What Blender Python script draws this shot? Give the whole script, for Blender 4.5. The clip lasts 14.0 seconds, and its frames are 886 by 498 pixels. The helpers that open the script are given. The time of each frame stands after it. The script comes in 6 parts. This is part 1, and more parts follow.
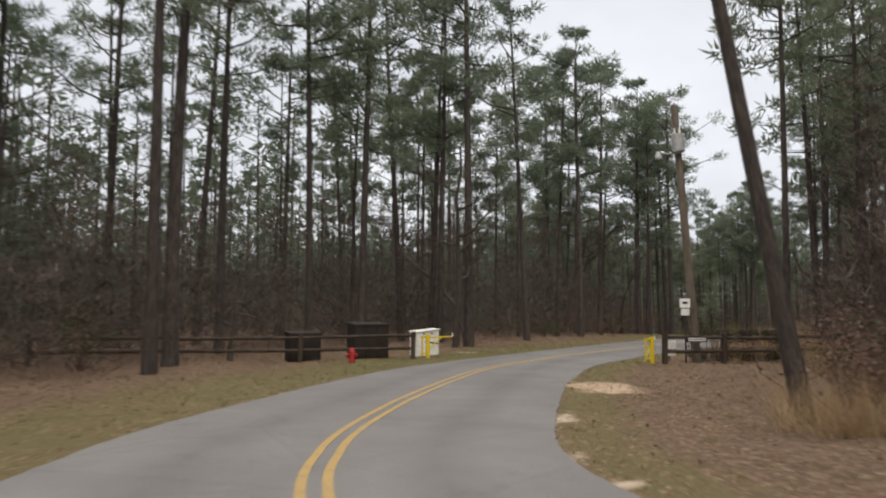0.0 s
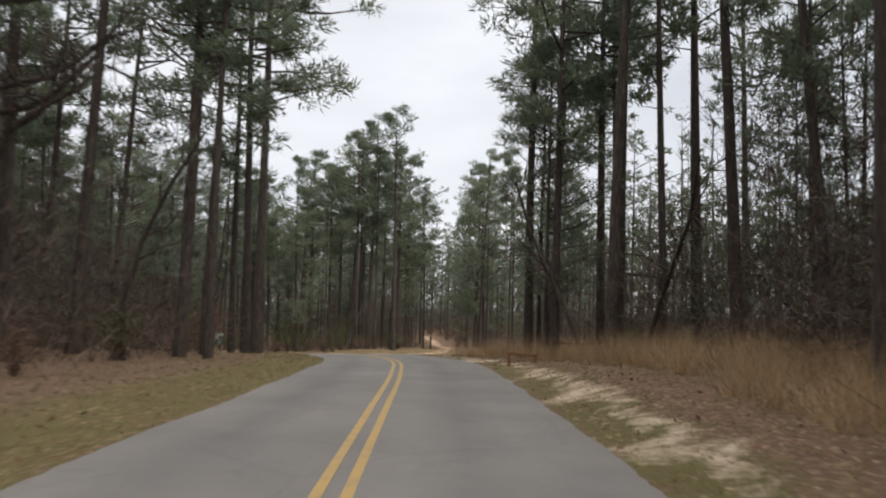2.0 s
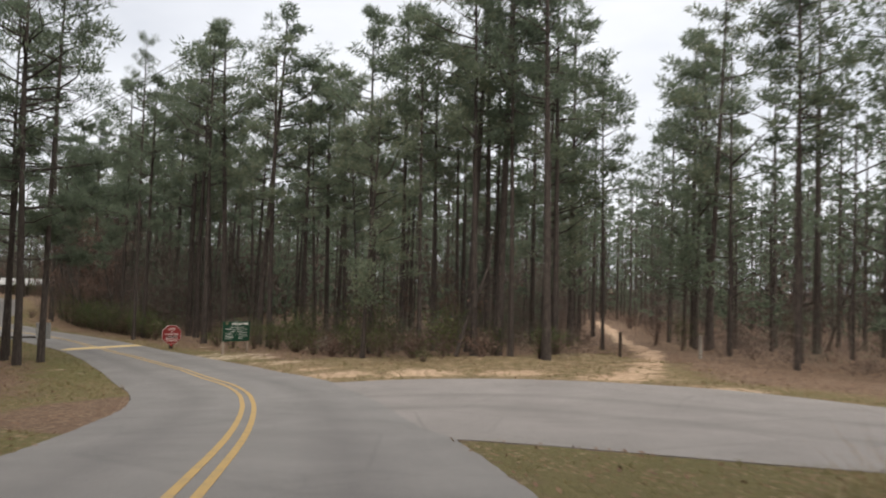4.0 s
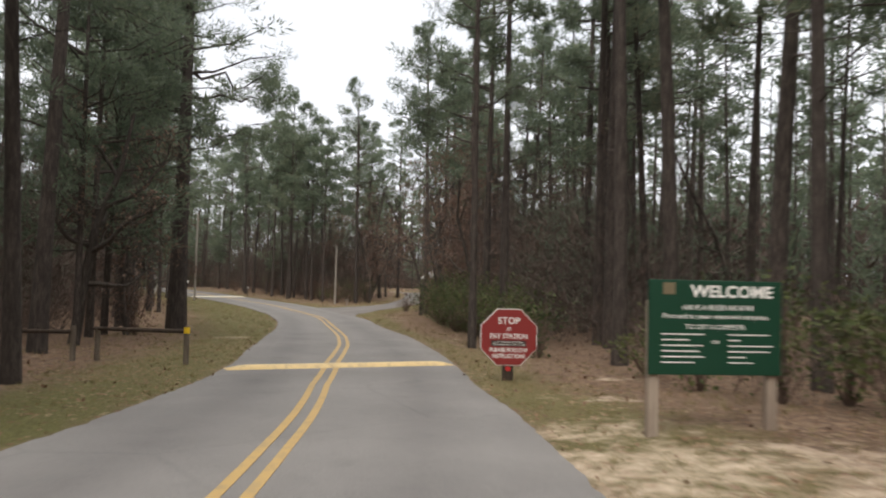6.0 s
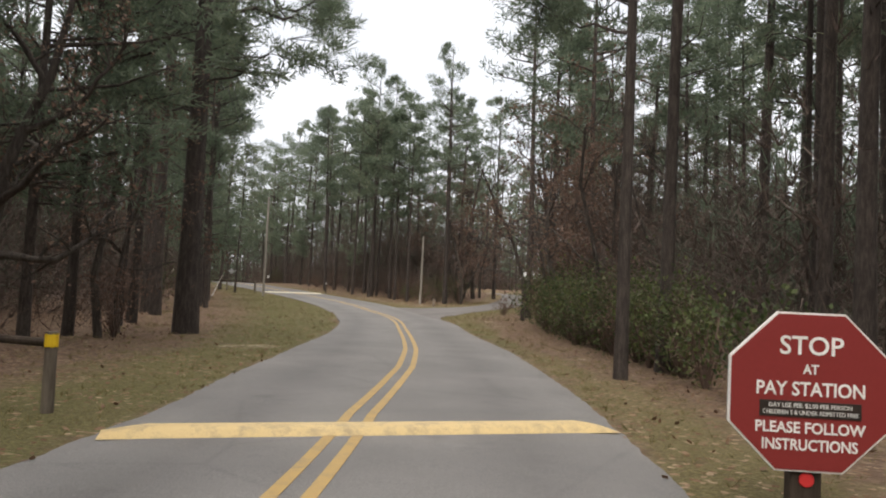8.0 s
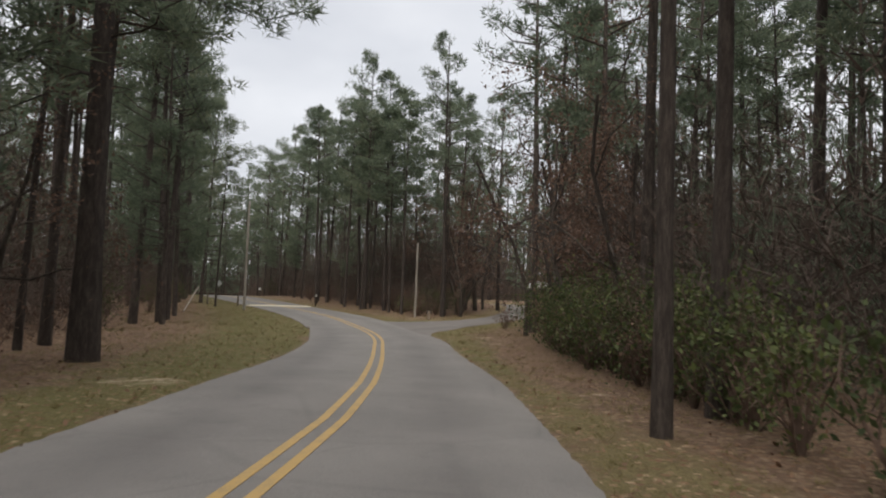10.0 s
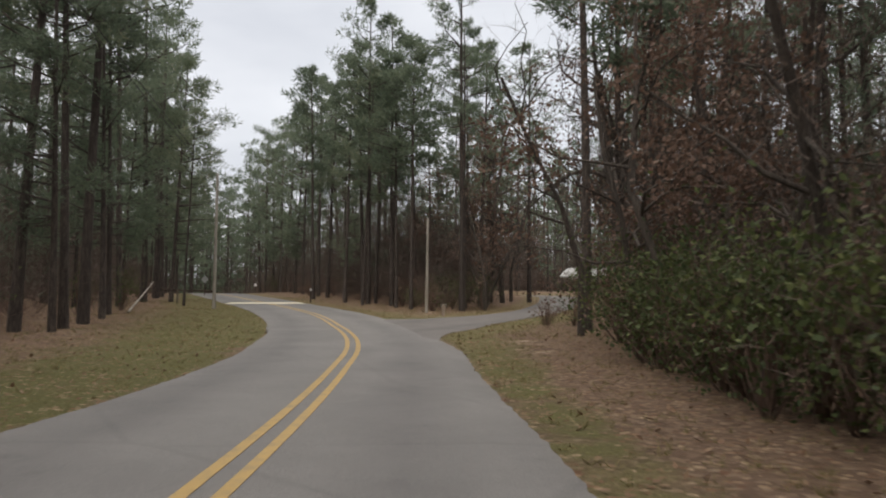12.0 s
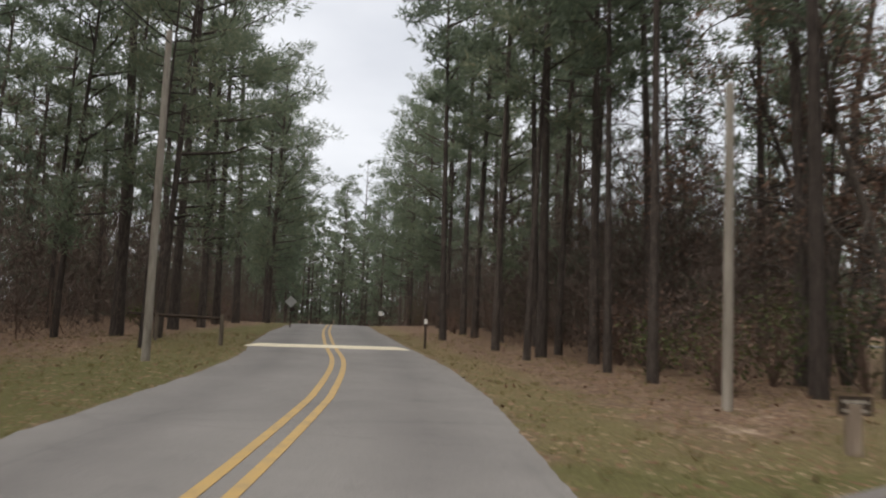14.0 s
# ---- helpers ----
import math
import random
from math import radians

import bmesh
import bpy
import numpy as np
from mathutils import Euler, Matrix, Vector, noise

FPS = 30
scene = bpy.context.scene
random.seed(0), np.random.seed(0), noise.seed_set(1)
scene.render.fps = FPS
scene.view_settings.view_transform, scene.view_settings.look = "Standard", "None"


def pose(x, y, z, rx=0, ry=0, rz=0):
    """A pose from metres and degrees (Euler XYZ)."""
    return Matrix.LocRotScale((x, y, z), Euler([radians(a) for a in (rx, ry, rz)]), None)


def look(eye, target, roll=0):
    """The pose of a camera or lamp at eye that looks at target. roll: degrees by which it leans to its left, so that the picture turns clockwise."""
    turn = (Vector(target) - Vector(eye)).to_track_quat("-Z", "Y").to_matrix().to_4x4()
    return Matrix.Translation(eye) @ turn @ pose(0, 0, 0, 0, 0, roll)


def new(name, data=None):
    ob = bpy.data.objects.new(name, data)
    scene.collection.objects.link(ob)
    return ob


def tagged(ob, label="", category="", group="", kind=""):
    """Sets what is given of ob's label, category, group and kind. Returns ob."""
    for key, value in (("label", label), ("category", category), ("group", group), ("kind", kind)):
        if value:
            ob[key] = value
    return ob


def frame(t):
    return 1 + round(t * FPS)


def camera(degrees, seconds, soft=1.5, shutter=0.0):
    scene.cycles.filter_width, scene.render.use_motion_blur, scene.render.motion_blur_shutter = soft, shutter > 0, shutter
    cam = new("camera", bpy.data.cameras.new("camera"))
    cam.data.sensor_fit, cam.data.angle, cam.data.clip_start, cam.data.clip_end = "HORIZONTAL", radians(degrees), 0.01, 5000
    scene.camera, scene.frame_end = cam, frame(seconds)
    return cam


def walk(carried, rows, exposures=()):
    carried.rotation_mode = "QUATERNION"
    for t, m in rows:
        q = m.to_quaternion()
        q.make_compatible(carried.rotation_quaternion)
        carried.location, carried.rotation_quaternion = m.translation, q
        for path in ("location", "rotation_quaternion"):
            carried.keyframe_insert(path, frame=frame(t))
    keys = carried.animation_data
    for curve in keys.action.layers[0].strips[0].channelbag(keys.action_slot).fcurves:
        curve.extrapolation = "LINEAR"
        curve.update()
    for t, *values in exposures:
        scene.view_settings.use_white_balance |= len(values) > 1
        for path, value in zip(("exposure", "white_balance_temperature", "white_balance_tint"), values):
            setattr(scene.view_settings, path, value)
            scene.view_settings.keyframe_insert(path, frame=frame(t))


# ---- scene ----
cam = camera(61.0, 14.0, soft=2.0, shutter=0.2)
PATH = [
    (0.0, pose(-6.936, -74.607, 5.631, 94.13, -0.07, 15.62)),
    (0.5, pose(-9.165, -64.598, 5.240, 93.65, 0.02, 9.38)),
    (1.0, pose(-9.866, -54.722, 5.012, 94.14, 0.86, -0.32)),
    (1.5, pose(-8.844, -44.854, 5.023, 94.00, -1.63, -9.68)),
    (2.0, pose(-6.637, -35.847, 4.931, 94.47, -1.75, -15.88)),
    (2.2, pose(-5.537, -32.452, 4.854, 94.74, -1.30, -16.97)),
    (4.3, pose(0.628, -0.074, 4.125, 91.74, -1.58, 0.97)),
    (4.5, pose(0.241, 3.400, 3.826, 91.14, -1.39, 4.16)),
    (5.0, pose(-1.064, 11.467, 3.131, 90.21, -0.76, 12.44)),
    (5.5, pose(-3.105, 18.917, 2.460, 91.21, -0.96, 22.55)),
    (6.0, pose(-5.928, 25.132, 2.016, 92.39, -1.35, 30.56)),
    (6.5, pose(-9.164, 30.149, 1.699, 92.79, -1.92, 36.54)),
    (7.0, pose(-9.745, 30.922, 1.660, 92.76, -2.16, 37.13)),
    (7.5, pose(-10.311, 31.659, 1.629, 92.66, -2.45, 37.57)),
    (7.7, pose(-10.539, 31.944, 1.628, 92.50, -2.52, 37.68)),
    (9.8, pose(-12.137, 35.118, 1.601, 92.65, -2.31, 38.69)),
    (10.0, pose(-12.876, 36.112, 1.611, 93.24, -2.04, 38.51)),
    (10.5, pose(-14.338, 38.176, 1.548, 95.30, -1.47, 37.44)),
    (11.0, pose(-15.301, 39.547, 1.470, 94.06, -1.15, 38.77)),
    (11.5, pose(-16.492, 41.077, 1.405, 92.91, -1.12, 39.26)),
    (12.0, pose(-18.572, 43.721, 1.272, 92.84, -0.54, 40.39)),
    (12.5, pose(-21.553, 47.271, 1.188, 93.80, 0.01, 41.82)),
    (13.0, pose(-25.145, 51.408, 1.099, 94.65, 0.53, 43.32)),
    (13.5, pose(-29.625, 55.827, 1.062, 95.06, 0.04, 47.84)),
    (14.0, pose(-35.388, 60.660, 1.124, 95.23, -2.12, 55.02)),
]
walk(cam, PATH, [(0.0, 0.24), (2.2, 0.27), (4.3, 0.36), (4.6, 0.44), (5.0, 0.78), (5.5, 0.74), (6.0, 0.66), (6.7, 0.68), (7.7, 0.7), (10.0, 0.2), (10.5, 0.14), (11.5, 0.22), (12.5, 0.28), (14.0, 0.28)])

# ---- world and light: an overcast winter sky ----
world = bpy.data.worlds.new("overcast_sky")
scene.world = world
world.use_nodes = True
wn, wl = world.node_tree.nodes, world.node_tree.links
bg = wn["Background"]
sky = wn.new("ShaderNodeTexSky")
sky.sky_type = 'NISHITA'
sky.sun_disc = False
sky.sun_elevation, sky.sun_rotation = radians(38), radians(200)
sky.dust_density = 4.0
coord = wn.new("ShaderNodeTexCoord")
cloud = wn.new("ShaderNodeTexNoise")
cloud.inputs["Scale"].default_value, cloud.inputs["Detail"].default_value = 2.2, 5.0
squash = wn.new("ShaderNodeMapping")
squash.inputs["Scale"].default_value = (1, 1, 2.6)
wl.new(coord.outputs["Generated"], squash.inputs["Vector"])
wl.new(squash.outputs["Vector"], cloud.inputs["Vector"])
ramp = wn.new("ShaderNodeValToRGB")
ramp.color_ramp.elements[0].position, ramp.color_ramp.elements[0].color = 0.3, (0.60, 0.62, 0.67, 1)
ramp.color_ramp.elements[1].position, ramp.color_ramp.elements[1].color = 0.7, (0.86, 0.87, 0.90, 1)
wl.new(cloud.outputs["Fac"], ramp.inputs["Fac"])
dim = wn.new("ShaderNodeMixRGB")
dim.blend_type = 'MULTIPLY'
dim.inputs["Fac"].default_value = 1.0
dim.inputs["Color2"].default_value = (0.1, 0.1, 0.1, 1)
wl.new(sky.outputs["Color"], dim.inputs["Color1"])
veil = wn.new("ShaderNodeMixRGB")
veil.inputs["Fac"].default_value = 0.92
wl.new(dim.outputs["Color"], veil.inputs["Color1"])
wl.new(ramp.outputs["Color"], veil.inputs["Color2"])
up = wn.new("ShaderNodeSeparateXYZ")
wl.new(coord.outputs["Generated"], up.inputs["Vector"])
deck = wn.new("ShaderNodeValToRGB")
deck.color_ramp.interpolation = 'EASE'
deck.color_ramp.elements[0].position, deck.color_ramp.elements[0].color = 0.36, (0.36, 0.36, 0.36, 1)
deck.color_ramp.elements[1].position, deck.color_ramp.elements[1].color = 0.95, (1.0, 0.93, 0.84, 1)
wl.new(up.outputs["Z"], deck.inputs["Fac"])
thin = wn.new("ShaderNodeMixRGB")
thin.blend_type = 'MULTIPLY'
thin.inputs["Fac"].default_value = 1.0
wl.new(veil.outputs["Color"], thin.inputs["Color1"])
wl.new(deck.outputs["Color"], thin.inputs["Color2"])
wl.new(thin.outputs["Color"], bg.inputs["Color"])
bg.inputs["Strength"].default_value = 2.85

sun = new("sun", bpy.data.lights.new("sun", 'SUN'))
sun.data.energy, sun.data.angle, sun.data.color = 1.3, radians(40), (1.0, 0.93, 0.84)
sun.matrix_world = look((0, 0, 60), (-8, 18, 38))


# ---- materials ----
def material(name, base=(0.5, 0.5, 0.5), rough=0.8, metal=0.0):
    m = bpy.data.materials.new(name)
    m.use_nodes = True
    b = m.node_tree.nodes["Principled BSDF"]
    b.inputs["Base Color"].default_value = (*base, 1)
    b.inputs["Roughness"].default_value = rough
    b.inputs["Metallic"].default_value = metal
    b.inputs["Specular IOR Level"].default_value = 0.25
    return m, m.node_tree.nodes, m.node_tree.links, b


def noise_tex(n, l, scale, detail=6.0, rough=0.6, vec=None):
    t = n.new("ShaderNodeTexNoise")
    t.inputs["Scale"].default_value, t.inputs["Detail"].default_value, t.inputs["Roughness"].default_value = scale, detail, rough
    if vec:
        l.new(vec, t.inputs["Vector"])
    return t.outputs["Fac"]


def ramp_of(n, l, fac, stops):
    r = n.new("ShaderNodeValToRGB")
    while len(r.color_ramp.elements) < len(stops):
        r.color_ramp.elements.new(0.5)
    for e, (p, c) in zip(r.color_ramp.elements, stops):
        e.position, e.color = p, (*c, 1)
    l.new(fac, r.inputs["Fac"])
    return r.outputs["Color"]


def mix(n, l, fac, a, b, how='MIX'):
    m = n.new("ShaderNodeMixRGB")
    m.blend_type = how
    for sock, v in (("Fac", fac), ("Color1", a), ("Color2", b)):
        if isinstance(v, (int, float)):
            m.inputs[sock].default_value = v
        elif isinstance(v, tuple):
            m.inputs[sock].default_value = (*v, 1)
        else:
            l.new(v, m.inputs[sock])
    return m.outputs["Color"]


def calc(n, l, op, a, b=0.0):
    m = n.new("ShaderNodeMath")
    m.operation = op
    for i, v in enumerate((a, b)):
        if isinstance(v, (int, float)):
            m.inputs[i].default_value = v
        else:
            l.new(v, m.inputs[i])
    return m.outputs[0]


def bump(n, l, b, height, strength, distance=0.02):
    k = n.new("ShaderNodeBump")
    k.inputs["Strength"].default_value, k.inputs["Distance"].default_value = strength, distance
    l.new(height, k.inputs["Height"])
    l.new(k.outputs["Normal"], b.inputs["Normal"])


def here(n):
    return n.new("ShaderNodeTexCoord").outputs["Object"]


def spot(n):
    return n.new("ShaderNodeNewGeometry").outputs["Position"]


def worn(name, dark, light, scale=6.0, rough=0.8, metal=0.0, relief=0.3, fine=60.0, stretch=None):
    """A surface that varies between two colours at two scales, with fine relief."""
    m, n, l, b = material(name, light, rough, metal)
    vec = here(n)
    if stretch:
        mp = n.new("ShaderNodeMapping")
        mp.inputs["Scale"].default_value = stretch
        l.new(vec, mp.inputs["Vector"])
        vec = mp.outputs["Vector"]
    big, small = noise_tex(n, l, scale, 5, 0.6, vec), noise_tex(n, l, fine, 4, 0.6, vec)
    both = calc(n, l, 'ADD', calc(n, l, 'MULTIPLY', big, 0.65), calc(n, l, 'MULTIPLY', small, 0.35))
    l.new(ramp_of(n, l, both, [(0.36, dark), (0.62, light)]), b.inputs["Base Color"])
    bump(n, l, b, small, relief, 0.01)
    return m


def bark_material(name, low, high, ridge):
    m, n, l, b = material(name, high, 0.92)
    mp = n.new("ShaderNodeMapping")
    mp.inputs["Scale"].default_value = (1, 1, 0.22)
    l.new(here(n), mp.inputs["Vector"])
    v = mp.outputs["Vector"]
    plates, fine = noise_tex(n, l, 13, 4, 0.7, v), noise_tex(n, l, 48, 5, 0.7, v)
    broad = noise_tex(n, l, 0.5, 3, 0.6, spot(n))
    both = calc(n, l, 'ADD', calc(n, l, 'MULTIPLY', plates, 0.65), calc(n, l, 'MULTIPLY', fine, 0.35))
    c = ramp_of(n, l, both, [(0.36, ridge), (0.48, low), (0.64, high)])
    tone = n.new("ShaderNodeObjectInfo").outputs["Random"]
    c = mix(n, l, calc(n, l, 'MULTIPLY', tone, 0.45), c, ridge)
    c = mix(n, l, calc(n, l, 'MULTIPLY', broad, 0.4), c, low)
    l.new(c, b.inputs["Base Color"])
    bump(n, l, b, both, 1.0, 0.06)
    return m


def leaf_material(name, stops, through_light=0.25):
    m, n, l, b = material(name, stops[0][1], 0.65)
    r1 = n.new("ShaderNodeObjectInfo").outputs["Random"]
    r2 = n.new("ShaderNodeNewGeometry").outputs["Random Per Island"]
    patch = noise_tex(n, l, 0.9, 3, 0.6, spot(n))
    f = calc(n, l, 'ADD', calc(n, l, 'MULTIPLY', r1, 0.3), calc(n, l, 'MULTIPLY', r2, 0.45))
    f = calc(n, l, 'ADD', f, calc(n, l, 'MULTIPLY', patch, 0.3))
    col = ramp_of(n, l, f, stops)
    l.new(col, b.inputs["Base Color"])
    t = n.new("ShaderNodeBsdfTranslucent")
    l.new(col, t.inputs["Color"])
    s = n.new("ShaderNodeMixShader")
    s.inputs["Fac"].default_value = through_light
    l.new(b.outputs[0], s.inputs[1])
    l.new(t.outputs[0], s.inputs[2])
    l.new(s.outputs[0], n["Material Output"].inputs["Surface"])
    return m


def ground_material():
    m, n, l, b = material("forest_ground", (0.2, 0.15, 0.1), 0.95)
    p = spot(n)
    a1 = n.new("ShaderNodeAttribute")
    a1.attribute_name = "grass"
    a2 = n.new("ShaderNodeAttribute")
    a2.attribute_name = "sand"
    a3 = n.new("ShaderNodeAttribute")
    a3.attribute_name = "lush"
    v = n.new("ShaderNodeTexVoronoi")
    v.inputs["Scale"].default_value = 14.0
    l.new(p, v.inputs["Vector"])
    litter = ramp_of(n, l, v.outputs["Color"], [(0.0, (0.062, 0.039, 0.027)), (0.45, (0.12, 0.079, 0.053)), (0.8, (0.21, 0.146, 0.098)), (1.0, (0.4, 0.32, 0.235))])
    litter = mix(n, l, calc(n, l, 'MULTIPLY', noise_tex(n, l, 0.35, 4, 0.6, p), 0.8), litter, (0.14, 0.09, 0.06))
    blades = noise_tex(n, l, 28, 5, 0.75, p)
    dead = ramp_of(n, l, blades, [(0.3, (0.062, 0.043, 0.022)), (0.5, (0.15, 0.115, 0.058)), (0.72, (0.27, 0.21, 0.115))])
    green = ramp_of(n, l, blades, [(0.3, (0.04, 0.04, 0.014)), (0.55, (0.112, 0.108, 0.038)), (0.75, (0.215, 0.19, 0.085))])
    blotch = noise_tex(n, l, 0.55, 5, 0.65, p)
    lush = calc(n, l, 'MULTIPLY', a3.outputs["Fac"], calc(n, l, 'ADD', blotch, 0.5))
    turf = mix(n, l, lush, dead, green)
    edge = calc(n, l, 'ADD', a1.outputs["Fac"], calc(n, l, 'SUBTRACT', noise_tex(n, l, 1.3, 6, 0.7, p), 0.5))
    c = mix(n, l, ramp_of(n, l, edge, [(0.42, (0, 0, 0)), (0.72, (1, 1, 1))]), litter, turf)
    # single leaves and pine straw lying in the turf
    v2 = n.new("ShaderNodeTexVoronoi")
    v2.inputs["Scale"].default_value = 18.0
    l.new(p, v2.inputs["Vector"])
    pick = n.new("ShaderNodeSeparateColor")
    l.new(v2.outputs["Color"], pick.inputs["Color"])
    strewn = calc(n, l, 'ADD', pick.outputs["Red"], calc(n, l, 'MULTIPLY', noise_tex(n, l, 0.7, 4, 0.6, p), 0.6))
    strewn = calc(n, l, 'MULTIPLY', strewn, 0.8)
    c = mix(n, l, ramp_of(n, l, strewn, [(0.93, (0, 0, 0)), (0.98, (1, 1, 1))]), c, ramp_of(n, l, pick.outputs["Green"], [(0.0, (0.12, 0.06, 0.035)), (0.5, (0.2, 0.12, 0.072)), (1.0, (0.36, 0.27, 0.18))]))
    grain = noise_tex(n, l, 45, 3, 0.7, p)
    clay = noise_tex(n, l, 0.2, 3, 0.5, p)
    a4 = n.new("ShaderNodeAttribute")
    a4.attribute_name = "clay"
    sand = mix(n, l, a4.outputs["Fac"], mix(n, l, clay, (0.64, 0.55, 0.44), (0.54, 0.42, 0.3)), mix(n, l, clay, (0.56, 0.43, 0.31), (0.45, 0.3, 0.19)))
    sand = mix(n, l, calc(n, l, 'MULTIPLY', grain, 0.42), sand, (0.22, 0.15, 0.1))
    bare = calc(n, l, 'ADD', a2.outputs["Fac"], calc(n, l, 'SUBTRACT', noise_tex(n, l, 2.2, 7, 0.75, p), 0.5))
    c = mix(n, l, ramp_of(n, l, bare, [(0.4, (0, 0, 0)), (0.64, (1, 1, 1))]), c, sand)
    l.new(c, b.inputs["Base Color"])
    bump(n, l, b, calc(n, l, 'ADD', blades, v.outputs["Distance"]), 0.7, 0.05)
    return m


def asphalt_material(name, dark, light, crack=0.5):
    m, n, l, b = material(name, light, 0.82)
    p = spot(n)
    speck = noise_tex(n, l, 90, 3, 0.7, p)
    blotch = noise_tex(n, l, 0.5, 5, 0.6, p)
    f = calc(n, l, 'ADD', calc(n, l, 'MULTIPLY', speck, 0.7), calc(n, l, 'MULTIPLY', blotch, 0.3))
    c = ramp_of(n, l, f, [(0.38, dark), (0.62, light)])
    a = n.new("ShaderNodeAttribute")
    a.attribute_name = "across"
    # tyre lanes, polished a little darker
    lane = calc(n, l, 'ABSOLUTE', calc(n, l, 'SUBTRACT', calc(n, l, 'ABSOLUTE', a.outputs["Fac"]), 1.35))
    lane = calc(n, l, 'SUBTRACT', 0.62, lane)
    lane = calc(n, l, 'MULTIPLY', calc(n, l, 'MAXIMUM', lane, 0.0), noise_tex(n, l, 0.8, 4, 0.6, p))
    c = mix(n, l, lane, c, tuple(x * 0.6 for x in dark))
    drip = ramp_of(n, l, noise_tex(n, l, 1.6, 6, 0.65, p), [(0.6, (0, 0, 0)), (0.74, (1, 1, 1))])
    c = mix(n, l, calc(n, l, 'MULTIPLY', drip, 0.3), c, tuple(x * 0.5 for x in dark))
    v = n.new("ShaderNodeTexVoronoi")
    v.feature = 'DISTANCE_TO_EDGE'
    v.inputs["Scale"].default_value = 0.33
    warp = mix(n, l, 0.12, p, n.new("ShaderNodeTexNoise").outputs["Color"])
    l.new(warp, v.inputs["Vector"])
    line = ramp_of(n, l, v.outputs["Distance"], [(0.004, (1, 1, 1)), (0.012, (0, 0, 0))])
    line = calc(n, l, 'MULTIPLY', line, calc(n, l, 'MULTIPLY', noise_tex(n, l, 0.7, 3, 0.5, p), crack))
    c = mix(n, l, line, c, (0.03, 0.03, 0.03))
    l.new(c, b.inputs["Base Color"])
    bump(n, l, b, speck, 0.35, 0.01)
    return m


def paint_material(name, base, bare, wear=0.5):
    m, n, l, b = material(name, base, 0.6)
    p = spot(n)
    w = noise_tex(n, l, 5, 7, 0.75, p)
    k = ramp_of(n, l, w, [(0.62 - 0.16 * wear, (0, 0, 0)), (0.8 - 0.1 * wear, (1, 1, 1))])
    c = mix(n, l, calc(n, l, 'MULTIPLY', k, 0.8), base, bare)
    c = mix(n, l, calc(n, l, 'MULTIPLY', noise_tex(n, l, 40, 3, 0.6, p), 0.35), c, tuple(x * 0.6 for x in base))
    l.new(c, b.inputs["Base Color"])
    bump(n, l, b, w, 0.2, 0.01)
    return m


BARK = bark_material("pine_bark", (0.06, 0.049, 0.043), (0.138, 0.114, 0.1), (0.026, 0.021, 0.019))
OAKBARK = bark_material("hardwood_bark", (0.07, 0.058, 0.05), (0.16, 0.136, 0.118), (0.034, 0.028, 0.024))
TWIG = worn("bare_twigs", (0.068, 0.046, 0.036), (0.175, 0.122, 0.096), 1.2, 0.9, fine=9)
BRUSH = worn("grey_brown_brush", (0.05, 0.039, 0.034), (0.14, 0.107, 0.09), 1.2, 0.95, fine=9)
NEEDLE = leaf_material("pine_needles", [(0.1, (0.068, 0.09, 0.064)), (0.45, (0.122, 0.155, 0.107)), (0.75, (0.184, 0.212, 0.142)), (0.95, (0.262, 0.262, 0.174))], 0.5)
EVERGREEN = leaf_material("evergreen_leaves", [(0.1, (0.03, 0.046, 0.02)), (0.5, (0.065, 0.085, 0.033)), (0.8, (0.12, 0.14, 0.05)), (0.97, (0.2, 0.2, 0.08))], 0.3)
HEDGE = leaf_material("dark_hedge_leaves", [(0.1, (0.016, 0.015, 0.01)), (0.5, (0.035, 0.032, 0.018)), (0.85, (0.07, 0.06, 0.032)), (0.97, (0.11, 0.08, 0.05))], 0.15)
PALELEAF = leaf_material("pale_silver_leaves", [(0.1, (0.16, 0.16, 0.13)), (0.5, (0.34, 0.33, 0.29)), (0.9, (0.55, 0.53, 0.48))], 0.2)
REDLEAF = leaf_material("red_shrub_leaves", [(0.1, (0.06, 0.012, 0.01)), (0.5, (0.2, 0.03, 0.025)), (0.9, (0.36, 0.07, 0.05))], 0.2)
DEADLEAF = leaf_material("clinging_dead_leaves", [(0.1, (0.075, 0.047, 0.036)), (0.5, (0.145, 0.09, 0.067)), (0.85, (0.23, 0.16, 0.118)), (0.97, (0.36, 0.29, 0.22))])
LITTER = leaf_material("fallen_leaves", [(0.1, (0.08, 0.043, 0.026)), (0.5, (0.17, 0.1, 0.06)), (0.88, (0.26, 0.175, 0.11)), (1.0, (0.42, 0.34, 0.25))], 0.1)
STRAW = leaf_material("dry_wiregrass", [(0.1, (0.2, 0.13, 0.075)), (0.5, (0.38, 0.27, 0.155)), (0.9, (0.6, 0.48, 0.31))], 0.3)
TURF = leaf_material("verge_grass", [(0.1, (0.07, 0.068, 0.024)), (0.45, (0.13, 0.12, 0.046)), (0.75, (0.21, 0.17, 0.08)), (0.96, (0.33, 0.26, 0.15))], 0.35)
GROUND = ground_material()
ASPHALT = asphalt_material("aged_asphalt", (0.118, 0.114, 0.111), (0.215, 0.207, 0.2), 0.2)
ASPHALT2 = asphalt_material("older_grey_asphalt", (0.145, 0.134, 0.128), (0.25, 0.233, 0.222), 0.3)
ASPHALT3 = asphalt_material("dark_patched_asphalt", (0.1, 0.093, 0.088), (0.18, 0.168, 0.16), 0.3)
CONCRETE = worn("weathered_concrete", (0.3, 0.28, 0.25), (0.55, 0.51, 0.45), 3, 0.85)
